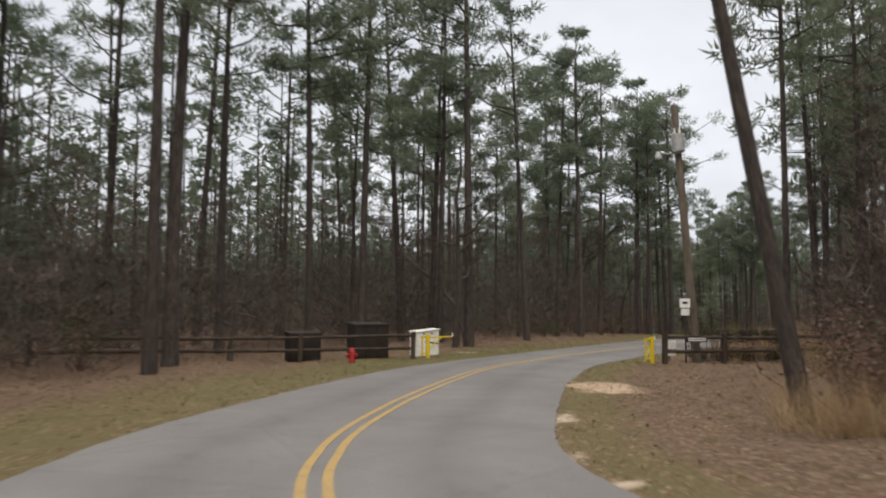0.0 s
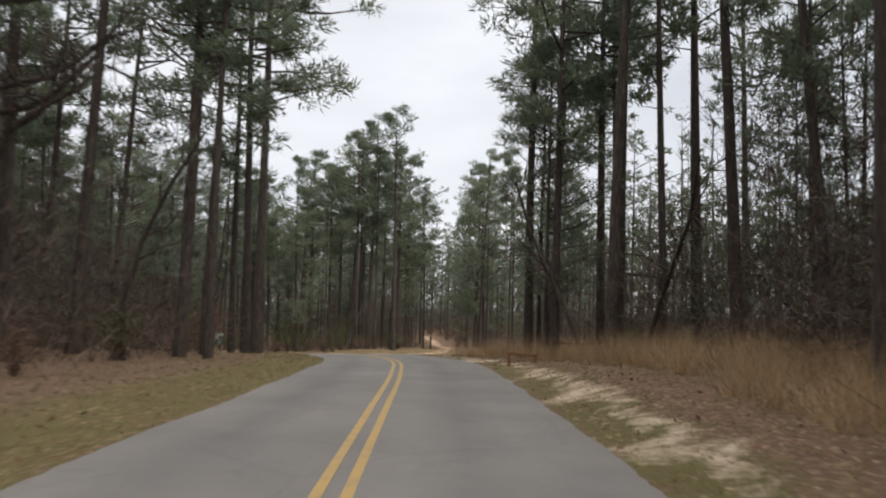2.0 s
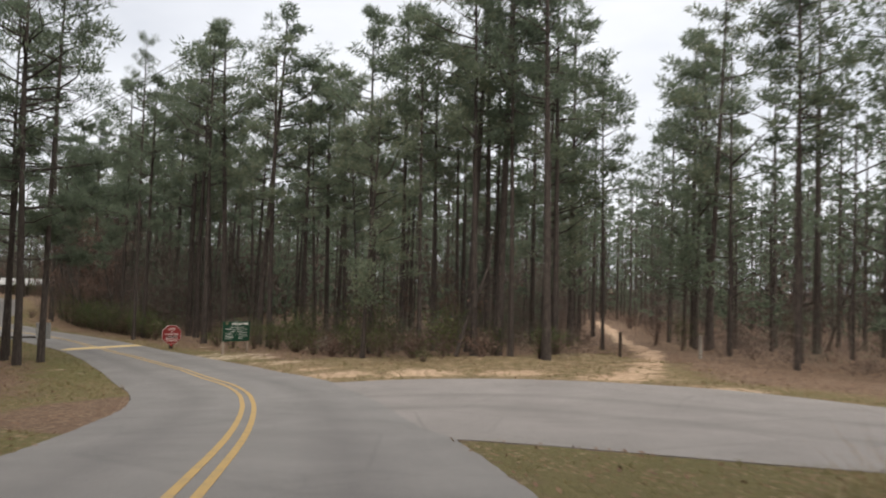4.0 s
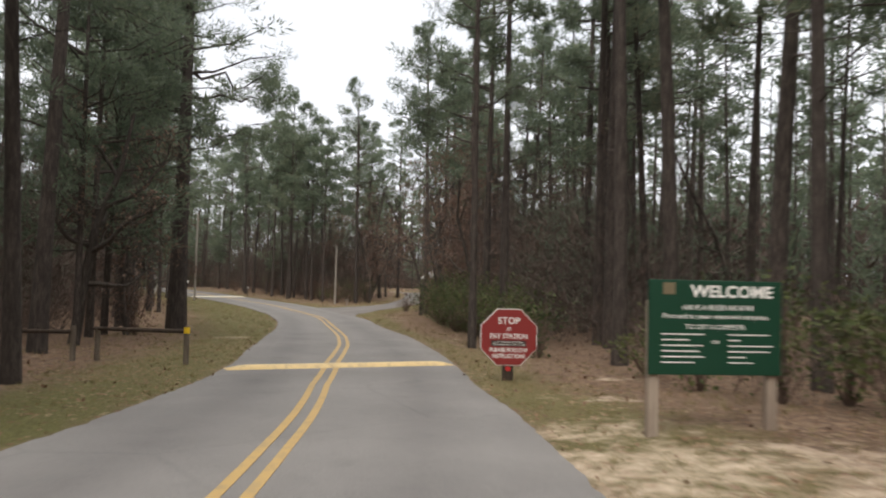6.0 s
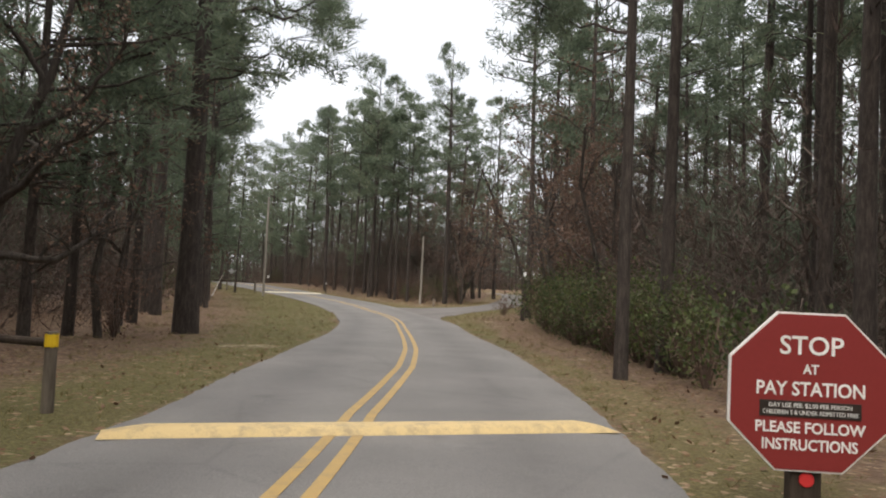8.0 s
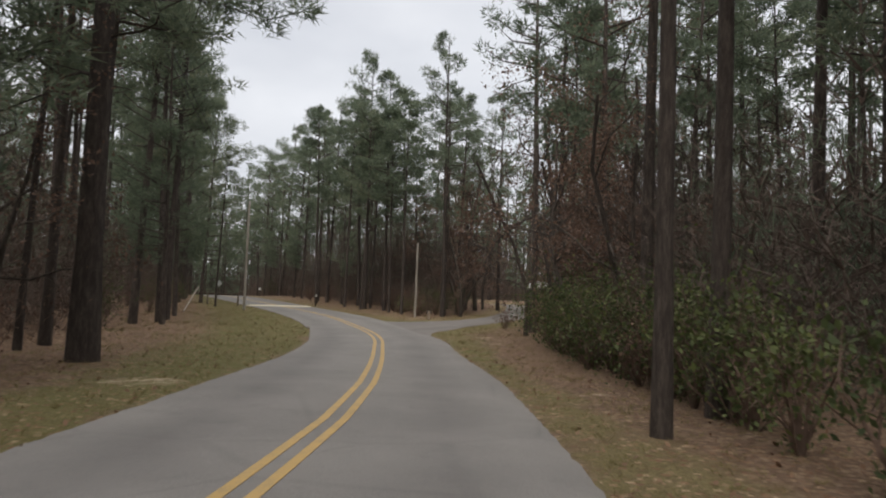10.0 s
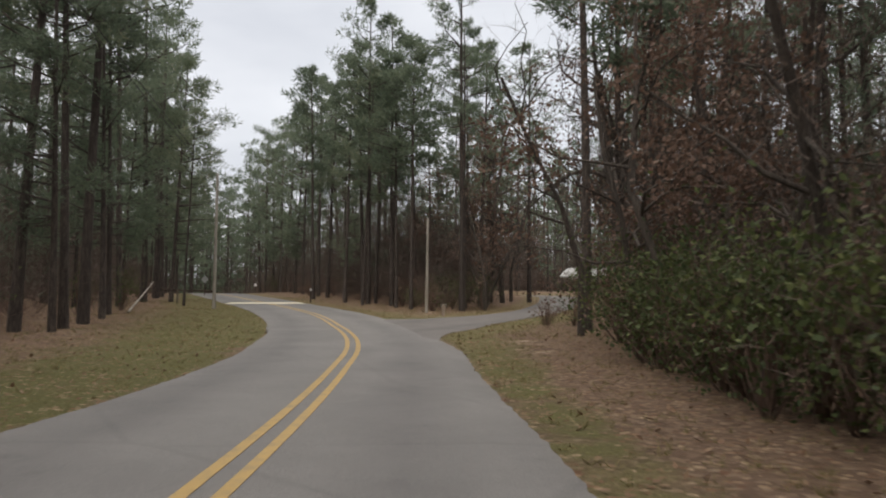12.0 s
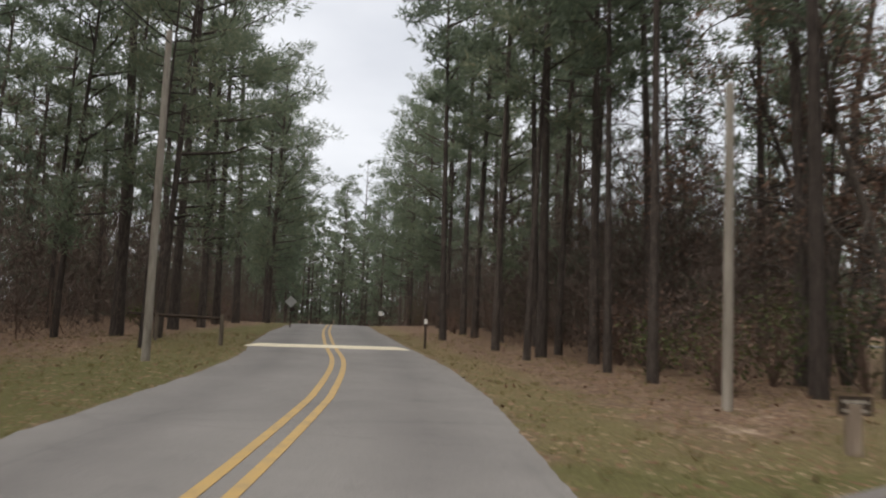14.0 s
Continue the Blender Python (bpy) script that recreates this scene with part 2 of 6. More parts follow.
YELLOWLINE = paint_material("yellow_road_paint", (0.41, 0.275, 0.1), (0.2, 0.17, 0.12), 0.95)
HUMPPAINT = paint_material("pale_yellow_hump_paint", (0.6, 0.45, 0.22), (0.22, 0.19, 0.14), 0.95)
HUMPWHITE = paint_material("faded_cream_hump_paint", (0.6, 0.55, 0.42), (0.25, 0.24, 0.21), 0.6)
SIGNRED = paint_material("brick_red_sign_paint", (0.22, 0.028, 0.026), (0.17, 0.03, 0.028), 0.1)
SIGNGREEN = paint_material("dark_green_sign_paint", (0.0065, 0.043, 0.023), (0.01, 0.038, 0.022), 0.1)
WHITE = worn("white_sign_paint", (0.62, 0.61, 0.58), (0.8, 0.79, 0.77), 8, 0.6, relief=0.05)
BLACKPLATE = worn("dark_brown_plate", (0.02, 0.014, 0.012), (0.04, 0.03, 0.025), 8, 0.5, relief=0.05)
GATEYELLOW = paint_material("yellow_gate_paint", (0.68, 0.5, 0.02), (0.4, 0.28, 0.04), 0.3)
REFLECTYELLOW = paint_material("yellow_post_band", (0.75, 0.5, 0.02), (0.6, 0.4, 0.03), 0.1)
WOOD = worn("grey_weathered_timber", (0.07, 0.055, 0.042), (0.18, 0.15, 0.12), 5, 0.9, relief=0.6, fine=30, stretch=(1, 1, 0.15))
DARKWOOD = worn("dark_stained_timber", (0.025, 0.018, 0.013), (0.07, 0.052, 0.04), 5, 0.9, relief=0.6, fine=30, stretch=(1, 1, 0.15))
RUSTWOOD = worn("red_brown_stained_timber", (0.1, 0.045, 0.026), (0.22, 0.1, 0.06), 5, 0.9, relief=0.5, fine=30, stretch=(1, 1, 0.15))
PALEWOOD = worn("pale_bleached_wood", (0.17, 0.15, 0.125), (0.36, 0.33, 0.29), 4, 0.9, relief=0.6, fine=30, stretch=(1, 1, 0.12))
PALEPOST = worn("tan_sign_post_wood", (0.17, 0.13, 0.1), (0.33, 0.27, 0.22), 4, 0.9, relief=0.5, fine=30, stretch=(1, 1, 0.12))
STEEL = worn("galvanised_steel", (0.3, 0.31, 0.32), (0.5, 0.5, 0.5), 9, 0.5, 0.6)
GREYBACK = worn("grey_sign_back", (0.3, 0.31, 0.31), (0.46, 0.46, 0.45), 7, 0.55, 0.3)
DARKSTEEL = worn("dark_brown_steel", (0.03, 0.022, 0.017), (0.06, 0.045, 0.035), 6, 0.55, 0.2)
BOXBROWN = worn("dark_brown_bin_paint", (0.016, 0.012, 0.01), (0.035, 0.026, 0.021), 3, 0.7)
REDPAINT = paint_material("red_enamel", (0.42, 0.03, 0.03), (0.25, 0.03, 0.03), 0.2)
PLASTER = worn("off_white_painted_panel", (0.55, 0.53, 0.49), (0.78, 0.76, 0.72), 4, 0.7)
ROOFMETAL = worn("pale_metal_roof", (0.26, 0.26, 0.25), (0.42, 0.42, 0.41), 0.8, 0.5, 0.2, fine=8)
DARKWALL = worn("brown_board_wall", (0.035, 0.028, 0.022), (0.08, 0.065, 0.05), 2, 0.85, fine=12)
REFLECTRED = paint_material("red_reflector", (0.6, 0.04, 0.04), (0.5, 0.05, 0.05), 0.0)
EMBLEM = paint_material("dull_tan_emblem_paint", (0.16, 0.13, 0.08), (0.1, 0.1, 0.06), 0.3)
GLASSGREY, _n, _l, _b = material("dark_window_glass", (0.03, 0.035, 0.04), 0.08)
CABLE, _n, _l, _b = material("cable_insulation", (0.03, 0.03, 0.03), 0.6)

# ---- the lie of the land ----
ROAD_HEIGHTS = [
    (-5, -82, 4.35), (-1, -92, 4.6), (-6.94, -74.61, 4.2), (-9.17, -64.6, 3.81), (-9.87, -54.72, 3.58), (-8.84, -44.85, 3.59),
    (-6.64, -35.85, 3.5), (0.63, -0.07, 2.69), (-1.06, 11.47, 1.7), (-3.1, 18.92, 1.03), (-5.93, 25.13, 0.59), (-9.16, 30.15, 0.27),
    (-10.31, 31.66, 0.2), (-12.88, 36.11, 0.18), (-15.3, 39.55, 0.09), (-18.57, 43.72, -0.05), (-25.15, 51.41, -0.16), (-35.39, 60.66, -0.13),
    (-5, -28, 3.4), (-3.5, -19, 3.25), (-1.2, -10, 3), (-16.5, 35.3, 0.2), (-14, 39, 0.15), (-44, 66, -0.02),
    (-54, 71.5, 0.2), (-64, 77, 0.38), (-78, 85, 0.45), (-93, 93, -0.6), (-108, 101, -1.5)]
SIDE_HEIGHTS = [
    (4, 18, 1.6), (6, 12, 1.95), (1, 20, 1.45), (0, 26, 1.1), (5, 26, 1.3), (-3, 30, 0.8),
    (4, 32, 1), (-2, 36, 0.7), (-7.5, 33.4, 0.62), (12, 22, 1.5), (-13.7, 28.2, 0.55), (-17.7, 35.4, 0.28),
    (-3, -47, 3.75), (-7.3, -49.6, 3.75), (-28.2, 60.2, 0.1), (-38, 70, 0.1), (-42, 68, 0.1), (-50.8, 64.4, 0.05),
    (-50, 95, 0.6)]
HEIGHTS = np.array(ROAD_HEIGHTS + SIDE_HEIGHTS)
WIDE = np.r_[np.full(len(ROAD_HEIGHTS), 98.0), np.full(len(SIDE_HEIGHTS), 36.0)]
BANKS = [(-7.6, 33.4, 0.12, 2.5), (4.0, -22.0, 0.5, 7.0), (-4.0, -40.0, 0.2, 4.0), (-13.6, 27.6, 0.12, 2.6), (-60.0, 100.0, 0.3, 14.0), (3.0, 28.5, 0.15, 4.0)]


def lie(x, y):
    """Smooth height of the land, for arrays of places."""
    x, y = np.atleast_1d(np.asarray(x, float)), np.atleast_1d(np.asarray(y, float))
    out = np.empty(len(x))
    for a in range(0, len(x), 20000):
        d = (x[a:a + 20000, None] - HEIGHTS[:, 0]) ** 2 + (y[a:a + 20000, None] - HEIGHTS[:, 1]) ** 2
        w = np.exp(-d / WIDE + (d / WIDE).min(1, keepdims=True))
        out[a:a + 20000] = (w * HEIGHTS[:, 2]).sum(1) / w.sum(1)
    return out


def spline(points, step=0.5):
    """A smooth line through the points, sampled evenly."""
    p = np.array(points, float)
    p = np.vstack([2 * p[0] - p[1], p, 2 * p[-1] - p[-2]])
    out = []
    for i in range(1, len(p) - 2):
        t = np.linspace(0, 1, 24, endpoint=False)[:, None]
        a, b, c, d = p[i - 1:i + 3]
        out.append(0.5 * (2 * b + (c - a) * t + (2 * a - 5 * b + 4 * c - d) * t ** 2 + (3 * b - a - 3 * c + d) * t ** 3))
    out = np.vstack(out + [p[-2:-1]])
    s = np.r_[0, np.cumsum(np.hypot(*np.diff(out, axis=0).T))]
    q = np.arange(0, s[-1], step)
    return np.c_[np.interp(q, s, out[:, 0]), np.interp(q, s, out[:, 1])]


MAIN = spline([(2, -95), (-3.5, -81), (-8.4, -71.5), (-10.7, -66.5), (-11.5, -60), (-11.78, -55), (-11.6, -50), (-10.5, -44.6), (-8.9, -39.6),
               (-7.9, -36.4), (-6.9, -33.2), (-4.5, -24.3), (-2.5, -16.6), (-0.95, -9.3), (-0.95, -3), (-1.4, 4), (-2.2, 10.1), (-3.0, 14), (-4.2, 17.5), (-5.8, 21),
               (-7.8, 25.1), (-9.6, 28.4), (-12.1, 32.6), (-15.2, 37), (-19.2, 42), (-23.5, 47), (-27.7, 51.6), (-31, 55), (-36, 59.3), (-41.4, 63.1),
               (-49.6, 68), (-57, 71.5), (-65.3, 75.5), (-80, 83), (-105, 96)])
SIDE = spline([(-33.2, 55.2), (-34.5, 58.5), (-35.35, 62.0), (-36.2, 66.0), (-37.2, 70.0), (-39.0, 75.0), (-42.2, 81.8), (-45.6, 88.0), (-49.3, 92.4), (-55, 95), (-66, 96)])
LOT = spline([(-2.0, 11.5), (2.0, 12.5), (5.0, 11.0), (9.0, 7.0), (16, 1), (27, -5)])
TRACK = spline([(8.5, 19.5), (11.0, 25.5), (12.6, 30.5), (14.6, 38), (17.5, 50), (21, 66), (26, 90)])
SIDEDIR = np.gradient(SIDE, axis=0)
SIDEDIR /= np.hypot(*SIDEDIR.T)[:, None]
LOTDIR = np.gradient(LOT, axis=0)
LOTDIR /= np.hypot(*LOTDIR.T)[:, None]
MAINDIR = np.gradient(MAIN, axis=0)
MAINDIR /= np.hypot(*MAINDIR.T)[:, None]
MAINLEN = np.arange(len(MAIN)) * 0.5


def off_line(line, x, y):
    """Distance from a line, and the nearest sample's index."""
    x, y = np.atleast_1d(np.asarray(x, float)), np.atleast_1d(np.asarray(y, float))
    d, k = np.empty(len(x)), np.empty(len(x), int)
    for a in range(0, len(x), 20000):
        q = (x[a:a + 20000, None] - line[:, 0]) ** 2 + (y[a:a + 20000, None] - line[:, 1]) ** 2
        k[a:a + 20000] = q.argmin(1)
        d[a:a + 20000] = np.sqrt(q.min(1))
    return d, k


def half_main(k, side):
    """Half width of the main road along its length: -1 left, 1 right."""
    s = np.asarray(k) * 0.5
    left = np.interp(s, [0, 44, 52, 60, 100, 118, 130, 138, 150, 160, 230], [2.75, 2.75, 2.4, 2.35, 2.4, 2.55, 2.3, 2.0, 2.2, 1.95, 2.0])
    right = np.interp(s, [0, 44, 100, 120, 132, 138, 150, 158, 165, 190, 230], [3.0, 3.1, 3.0, 2.7, 2.7, 2.5, 2.5, 2.3, 2.18, 2.3, 2.3])
    left = left - np.interp(s, [0, 31, 36, 42, 47, 51, 54, 57, 62, 100, 113, 126, 136, 141, 147, 153, 160, 173, 184, 192, 230], [0, 0, -0.28, -0.3, 0.15, 0.55, 0.45, 0.25, 0, 0, -0.35, -0.35, -0.38, -0.24, -0.2, -0.05, -0.1, -0.2, -0.28, -0.35, -0.2])
    right = right + np.interp(s, [0, 30, 37, 48, 51, 60, 83, 117, 126, 131, 137, 143, 150, 162, 180, 192, 230], [-0.1, -0.15, -0.33, -0.3, 0.03, -0.06, -0.08, 0.1, 0.35, 0.05, -0.18, 0, 0.1, 0.15, 0.08, -0.1, 0])
    return np.where(np.asarray(side) < 0, left, right)


def line_shift(k):
    """How far the painted lines wander from the middle, to the right."""
    return np.interp(np.asarray(k) * 0.5, [0, 31, 37, 44.5, 50, 55, 61, 70, 86, 112, 120, 126, 132, 137, 141, 146, 150, 165, 172, 180, 190, 230], [0, 0.15, -0.19, -0.16, 0.46, 0.53, 0.25, 0.18, 0.1, -0.2, -0.05, 0.2, -0.1, -0.28, -0.22, 0.1, 0.2, 0.18, 0, 0.1, -0.1, 0])


def signed_main(x, y):
    d, k = off_line(MAIN, x, y)
    rel = np.c_[np.atleast_1d(x), np.atleast_1d(y)] - MAIN[k]
    right = rel[:, 0] * MAINDIR[k, 1] - rel[:, 1] * MAINDIR[k, 0]
    return np.where(right > 0, d, -d), k


def side_half(s, side):
    """Half width of the side road, which flares where it leaves the main road."""
    near = np.interp(s, [0, 1.5, 2, 3.5, 4, 5.5, 7, 10, 11.5, 15, 19.5, 30, 50], [3.2, 3.33, 3.2, 2.84, 2.72, 2.5, 2.25, 1.6, 1.5, 1.2, 1.0, 1.0, 1.4])
    far = np.interp(s, [0, 6, 8, 9, 10, 11, 12.2, 13.5, 15, 18.5, 27.5, 50], [0.3, 0.5, 2.4, 3.2, 2.9, 2.0, 1.75, 1.5, 1.25, 1.3, 1.6, 1.4])
    return np.where(np.asarray(side) > 0, near, far)


def lot_half(s):
    return np.interp(s, [0, 4, 8, 14, 30], [5.6, 6.2, 6.2, 4.5, 3.5])


def paved_gap(x, y):
    """Metres to the nearest asphalt edge; negative on it."""
    off, k = signed_main(x, y)
    g = np.abs(off) - half_main(k, np.sign(off))
    d, k = off_line(SIDE, x, y)
    rel = np.c_[np.atleast_1d(x), np.atleast_1d(y)] - SIDE[k]
    g = np.minimum(g, d - side_half(k * 0.5, rel[:, 0] * SIDEDIR[k, 1] - rel[:, 1] * SIDEDIR[k, 0]))
    d, k = off_line(LOT, x, y)
    return np.minimum(g, d - lot_half(k * 0.5))


def rises(x, y):
    g = paved_gap(x, y)
    soft = np.clip(g / 1.5, 0, 1)
    z = np.zeros(len(g))
    for bx, by, h, r in BANKS:
        z += h * np.exp(-((x - bx) ** 2 + (y - by) ** 2) / (2 * r * r))
    wob = 0.05 * np.sin(x * 1.1 + 0.6 * y) + 0.05 * np.sin(0.8 * y - 0.5 * x + 2) + 0.03 * np.sin(2.3 * x + 1.9 * y)
    away = np.clip((g - 2) / 8, 0, 1)
    return soft * z + wob * (0.25 + away) * soft


def land(x, y):
    """Height of the ground's surface (not sunk below the asphalt)."""
    x, y = np.atleast_1d(np.asarray(x, float)), np.atleast_1d(np.asarray(y, float))
    return lie(x, y) + rises(x, y)


def z_at(x, y):
    return float(land(x, y)[0])


# ---- building helpers ----
def mesh_of(name, verts, tris, mats, index=None, smooth=False):
    me = bpy.data.meshes.new(name)
    verts, tris = np.asarray(verts, np.float32), np.asarray(tris, np.int32)
    n = tris.shape[1]
    me.vertices.add(len(verts))
    me.vertices.foreach_set("co", verts.ravel())
    me.loops.add(tris.size)
    me.loops.foreach_set("vertex_index", tris.ravel())
    me.polygons.add(len(tris))
    me.polygons.foreach_set("loop_start", np.arange(0, tris.size, n, dtype=np.int32))
    for m in mats:
        me.materials.append(m)
    if index is not None:
        me.polygons.foreach_set("material_index", np.asarray(index, np.int32))
    me.polygons.foreach_set("use_smooth", np.full(len(tris), smooth))
    me.update(calc_edges=True)
    me.validate()
    return me


def part(name, bm, mat, parent=None, label="", smooth=False):
    """Links a bmesh as one mesh object, under a thing or a part."""
    me = bpy.data.meshes.new(name)
    bm.normal_update()
    bm.to_mesh(me)
    bm.free()
    me.materials.append(mat)
    if smooth:
        me.polygons.foreach_set("use_smooth", [True] * len(me.polygons))
    ob = new(name, me)
    ob.parent = parent
    return tagged(ob, label)


def child(name, me, parent, label=""):
    ob = new(name, me)
    ob.parent = parent
    return tagged(ob, label)


def empty(name, x, y, z, rz=0.0, label="", category="", group="", kind=""):
    ob = new(name)
    ob.matrix_world = pose(x, y, z, 0, 0, rz)
    return tagged(ob, label, category, group, kind)


def box(sx, sy, sz, at=(0, 0, 0), turn=(0, 0, 0), bevel=0.01, bm=None):
    """A bevelled block about its centre, added to bm or to a new bmesh."""
    own = bmesh.new()
    bmesh.ops.create_cube(own, size=1.0)
    bmesh.ops.scale(own, vec=(sx, sy, sz), verts=own.verts)
    if bevel > 0:
        bmesh.ops.bevel(own, geom=list(own.edges), offset=min(bevel, 0.4 * min(sx, sy, sz)), segments=2, affect='EDGES', profile=0.6)
    bmesh.ops.transform(own, matrix=pose(*at, *turn), verts=own.verts)
    return join(bm, own)


def rod(r0, r1, h, at=(0, 0, 0), turn=(0, 0, 0), sides=14, bevel=0.006, bm=None, wobble=0.0, seed=1):
    """A tapered post standing on its base."""
    own = bmesh.new()
    bmesh.ops.create_cone(own, cap_ends=True, segments=sides, radius1=r0, radius2=r1, depth=h)
    bmesh.ops.translate(own, vec=(0, 0, h / 2), verts=own.verts)
    if bevel > 0:
        rim = [e for e in own.edges if abs(e.verts[0].co.z - e.verts[1].co.z) < 1e-6]
        bmesh.ops.bevel(own, geom=rim, offset=min(bevel, 0.4 * r1), segments=2, affect='EDGES')
    if wobble:
        rnd = random.Random(seed)
        for v in own.verts:
            v.co.x += rnd.uniform(-wobble, wobble)
            v.co.y += rnd.uniform(-wobble, wobble)
    bmesh.ops.transform(own, matrix=pose(*at, *turn), verts=own.verts)
    return join(bm, own)


def join(bm, own):
    if bm is None:
        return own
    me = bpy.data.meshes.new("tmp")
    own.to_mesh(me)
    own.free()
    bm.from_mesh(me)
    bpy.data.meshes.remove(me)
    return bm


def between(a, b, r, sides=10, bm=None, r2=None):
    """A round bar from a to b."""
    a, b = Vector(a), Vector(b)
    own = bmesh.new()
    bmesh.ops.create_cone(own, cap_ends=True, segments=sides, radius1=r, radius2=r if r2 is None else r2, depth=(b - a).length)
    m = Matrix.Translation((a + b) / 2) @ (b - a).to_track_quat("Z", "Y").to_matrix().to_4x4()
    bmesh.ops.transform(own, matrix=m, verts=own.verts)
    return join(bm, own)


def lettering(text, size, mat, parent, at, width=None, name="lettering", stretch=1.0, bold=0.0):
    """Raised letters on a board that faces its own -y."""
    cu = bpy.data.curves.new("letters", 'FONT')
    cu.body, cu.size, cu.extrude, cu.align_x, cu.align_y = text, size, 0.003, 'CENTER', 'CENTER'
    cu.offset = bold
    cu.resolution_u = 3
    tmp = new("tmp_text", cu)
    bpy.context.view_layer.update()
    me = bpy.data.meshes.new_from_object(tmp)
    bpy.data.objects.remove(tmp)
    bpy.data.curves.remove(cu)
    xs = [v.co.x for v in me.vertices]
    k = (width / (max(xs) - min(xs))) if width else stretch
    me.transform(Matrix.Diagonal((k, 1, 1, 1)))
    me.transform(pose(*at, 90, 0, 0))
    me.materials.clear()
    me.materials.append(mat)
    # one mesh for each word: cut where the gap between letters is wide
    bm = bmesh.new()
    bm.from_mesh(me)
    order = sorted((min(v.co.x for v in f.verts), max(v.co.x for v in f.verts), f.index) for f in bm.faces)
    words, reach = [[]], order[0][1]
    for lo, hi, i in order:
        if lo > reach + 0.2 * size * k:
            words.append([])
        words[-1].append(i)
        reach = max(reach, hi)
    bm.free()
    for word in words:
        own = bmesh.new()
        own.from_mesh(me)
        keep = set(word)
        bmesh.ops.delete(own, geom=[f for f in own.faces if f.index not in keep], context='FACES')
        part(name, own, mat, parent)


def tube_arrays(points, radii, sides):
    """Vertices and quads-as-triangles of a tube through points."""
    points, radii = np.asarray(points, float), np.asarray(radii, float)
    t = np.gradient(points, axis=0)
    t /= np.linalg.norm(t, axis=1)[:, None] + 1e-9
    ref = np.where(np.abs(t[:, 2:3]) > 0.9, np.array([[1.0, 0, 0]]), np.array([[0, 0, 1.0]]))
    u = np.cross(t, ref)
    u /= np.linalg.norm(u, axis=1)[:, None] + 1e-9
    w = np.cross(t, u)
    a = np.linspace(0, 2 * np.pi, sides, endpoint=False)
    v = points[:, None] + radii[:, None, None] * (np.cos(a)[None, :, None] * u[:, None] + np.sin(a)[None, :, None] * w[:, None])
    n = len(points)
    i, j = np.meshgrid(np.arange(n - 1), np.arange(sides), indexing="ij")
    q = np.stack([i * sides + j, i * sides + (j + 1) % sides, (i + 1) * sides + (j + 1) % sides, (i + 1) * sides + j], -1).reshape(-1, 4)
    return v.reshape(-1, 3), np.vstack([q[:, [0, 1, 2]], q[:, [0, 2, 3]]])


class Heap:
    """Gathers triangles."""

    def __init__(self):
        self.v, self.t, self.n = [], [], 0

    def add(self, v, t):
        self.v.append(np.asarray(v, float))
        self.t.append(np.asarray(t, int) + self.n)
        self.n += len(v)

    def done(self):
        return np.vstack(self.v), np.vstack(self.t)


def blades(rng, centres, lean, count, length, width):
    """Narrow triangles that fan out from each centre, mostly along lean."""
    n = len(centres)
    c = np.repeat(centres, count, 0)
    d = rng.normal(size=(n * count, 3)) + np.repeat(lean, count, 0)
    d /= np.linalg.norm(d, axis=1)[:, None] + 1e-9
    side = np.cross(d, rng.normal(size=d.shape))
    side /= np.linalg.norm(side, axis=1)[:, None] + 1e-9
    ln = length * rng.uniform(0.6, 1.25, (n * count, 1))
    wd = width * rng.uniform(0.7, 1.3, (n * count, 1))
    base = c + d * ln * 0.05
    v = np.stack([base - side * wd / 2, base + side * wd / 2, c + d * ln], 1).reshape(-1, 3)
    return v, np.arange(len(v)).reshape(-1, 3)


def leaf_quads(rng, centres, size, flat=0.0):
    """Small diamond leaves at the centres."""
    n = len(centres)
    a = rng.normal(size=(n, 3))
    if flat:
        a[:, 2] *= 1 - flat
    a /= np.linalg.norm(a, axis=1)[:, None]
    b = np.cross(a, rng.normal(size=(n, 3)) * (1 - flat) + np.array([0, 0, flat * 3]))
    b /= np.linalg.norm(b, axis=1)[:, None] + 1e-9
    s = size * rng.uniform(0.6, 1.3, (n, 1))
    v = np.stack([centres - a * s, centres + b * s * 0.55, centres + a * s, centres - b * s * 0.55], 1).reshape(-1, 3)
    k = np.arange(n)[:, None] * 4
    return v, np.vstack([k + [0, 1, 2], k + [0, 2, 3]])


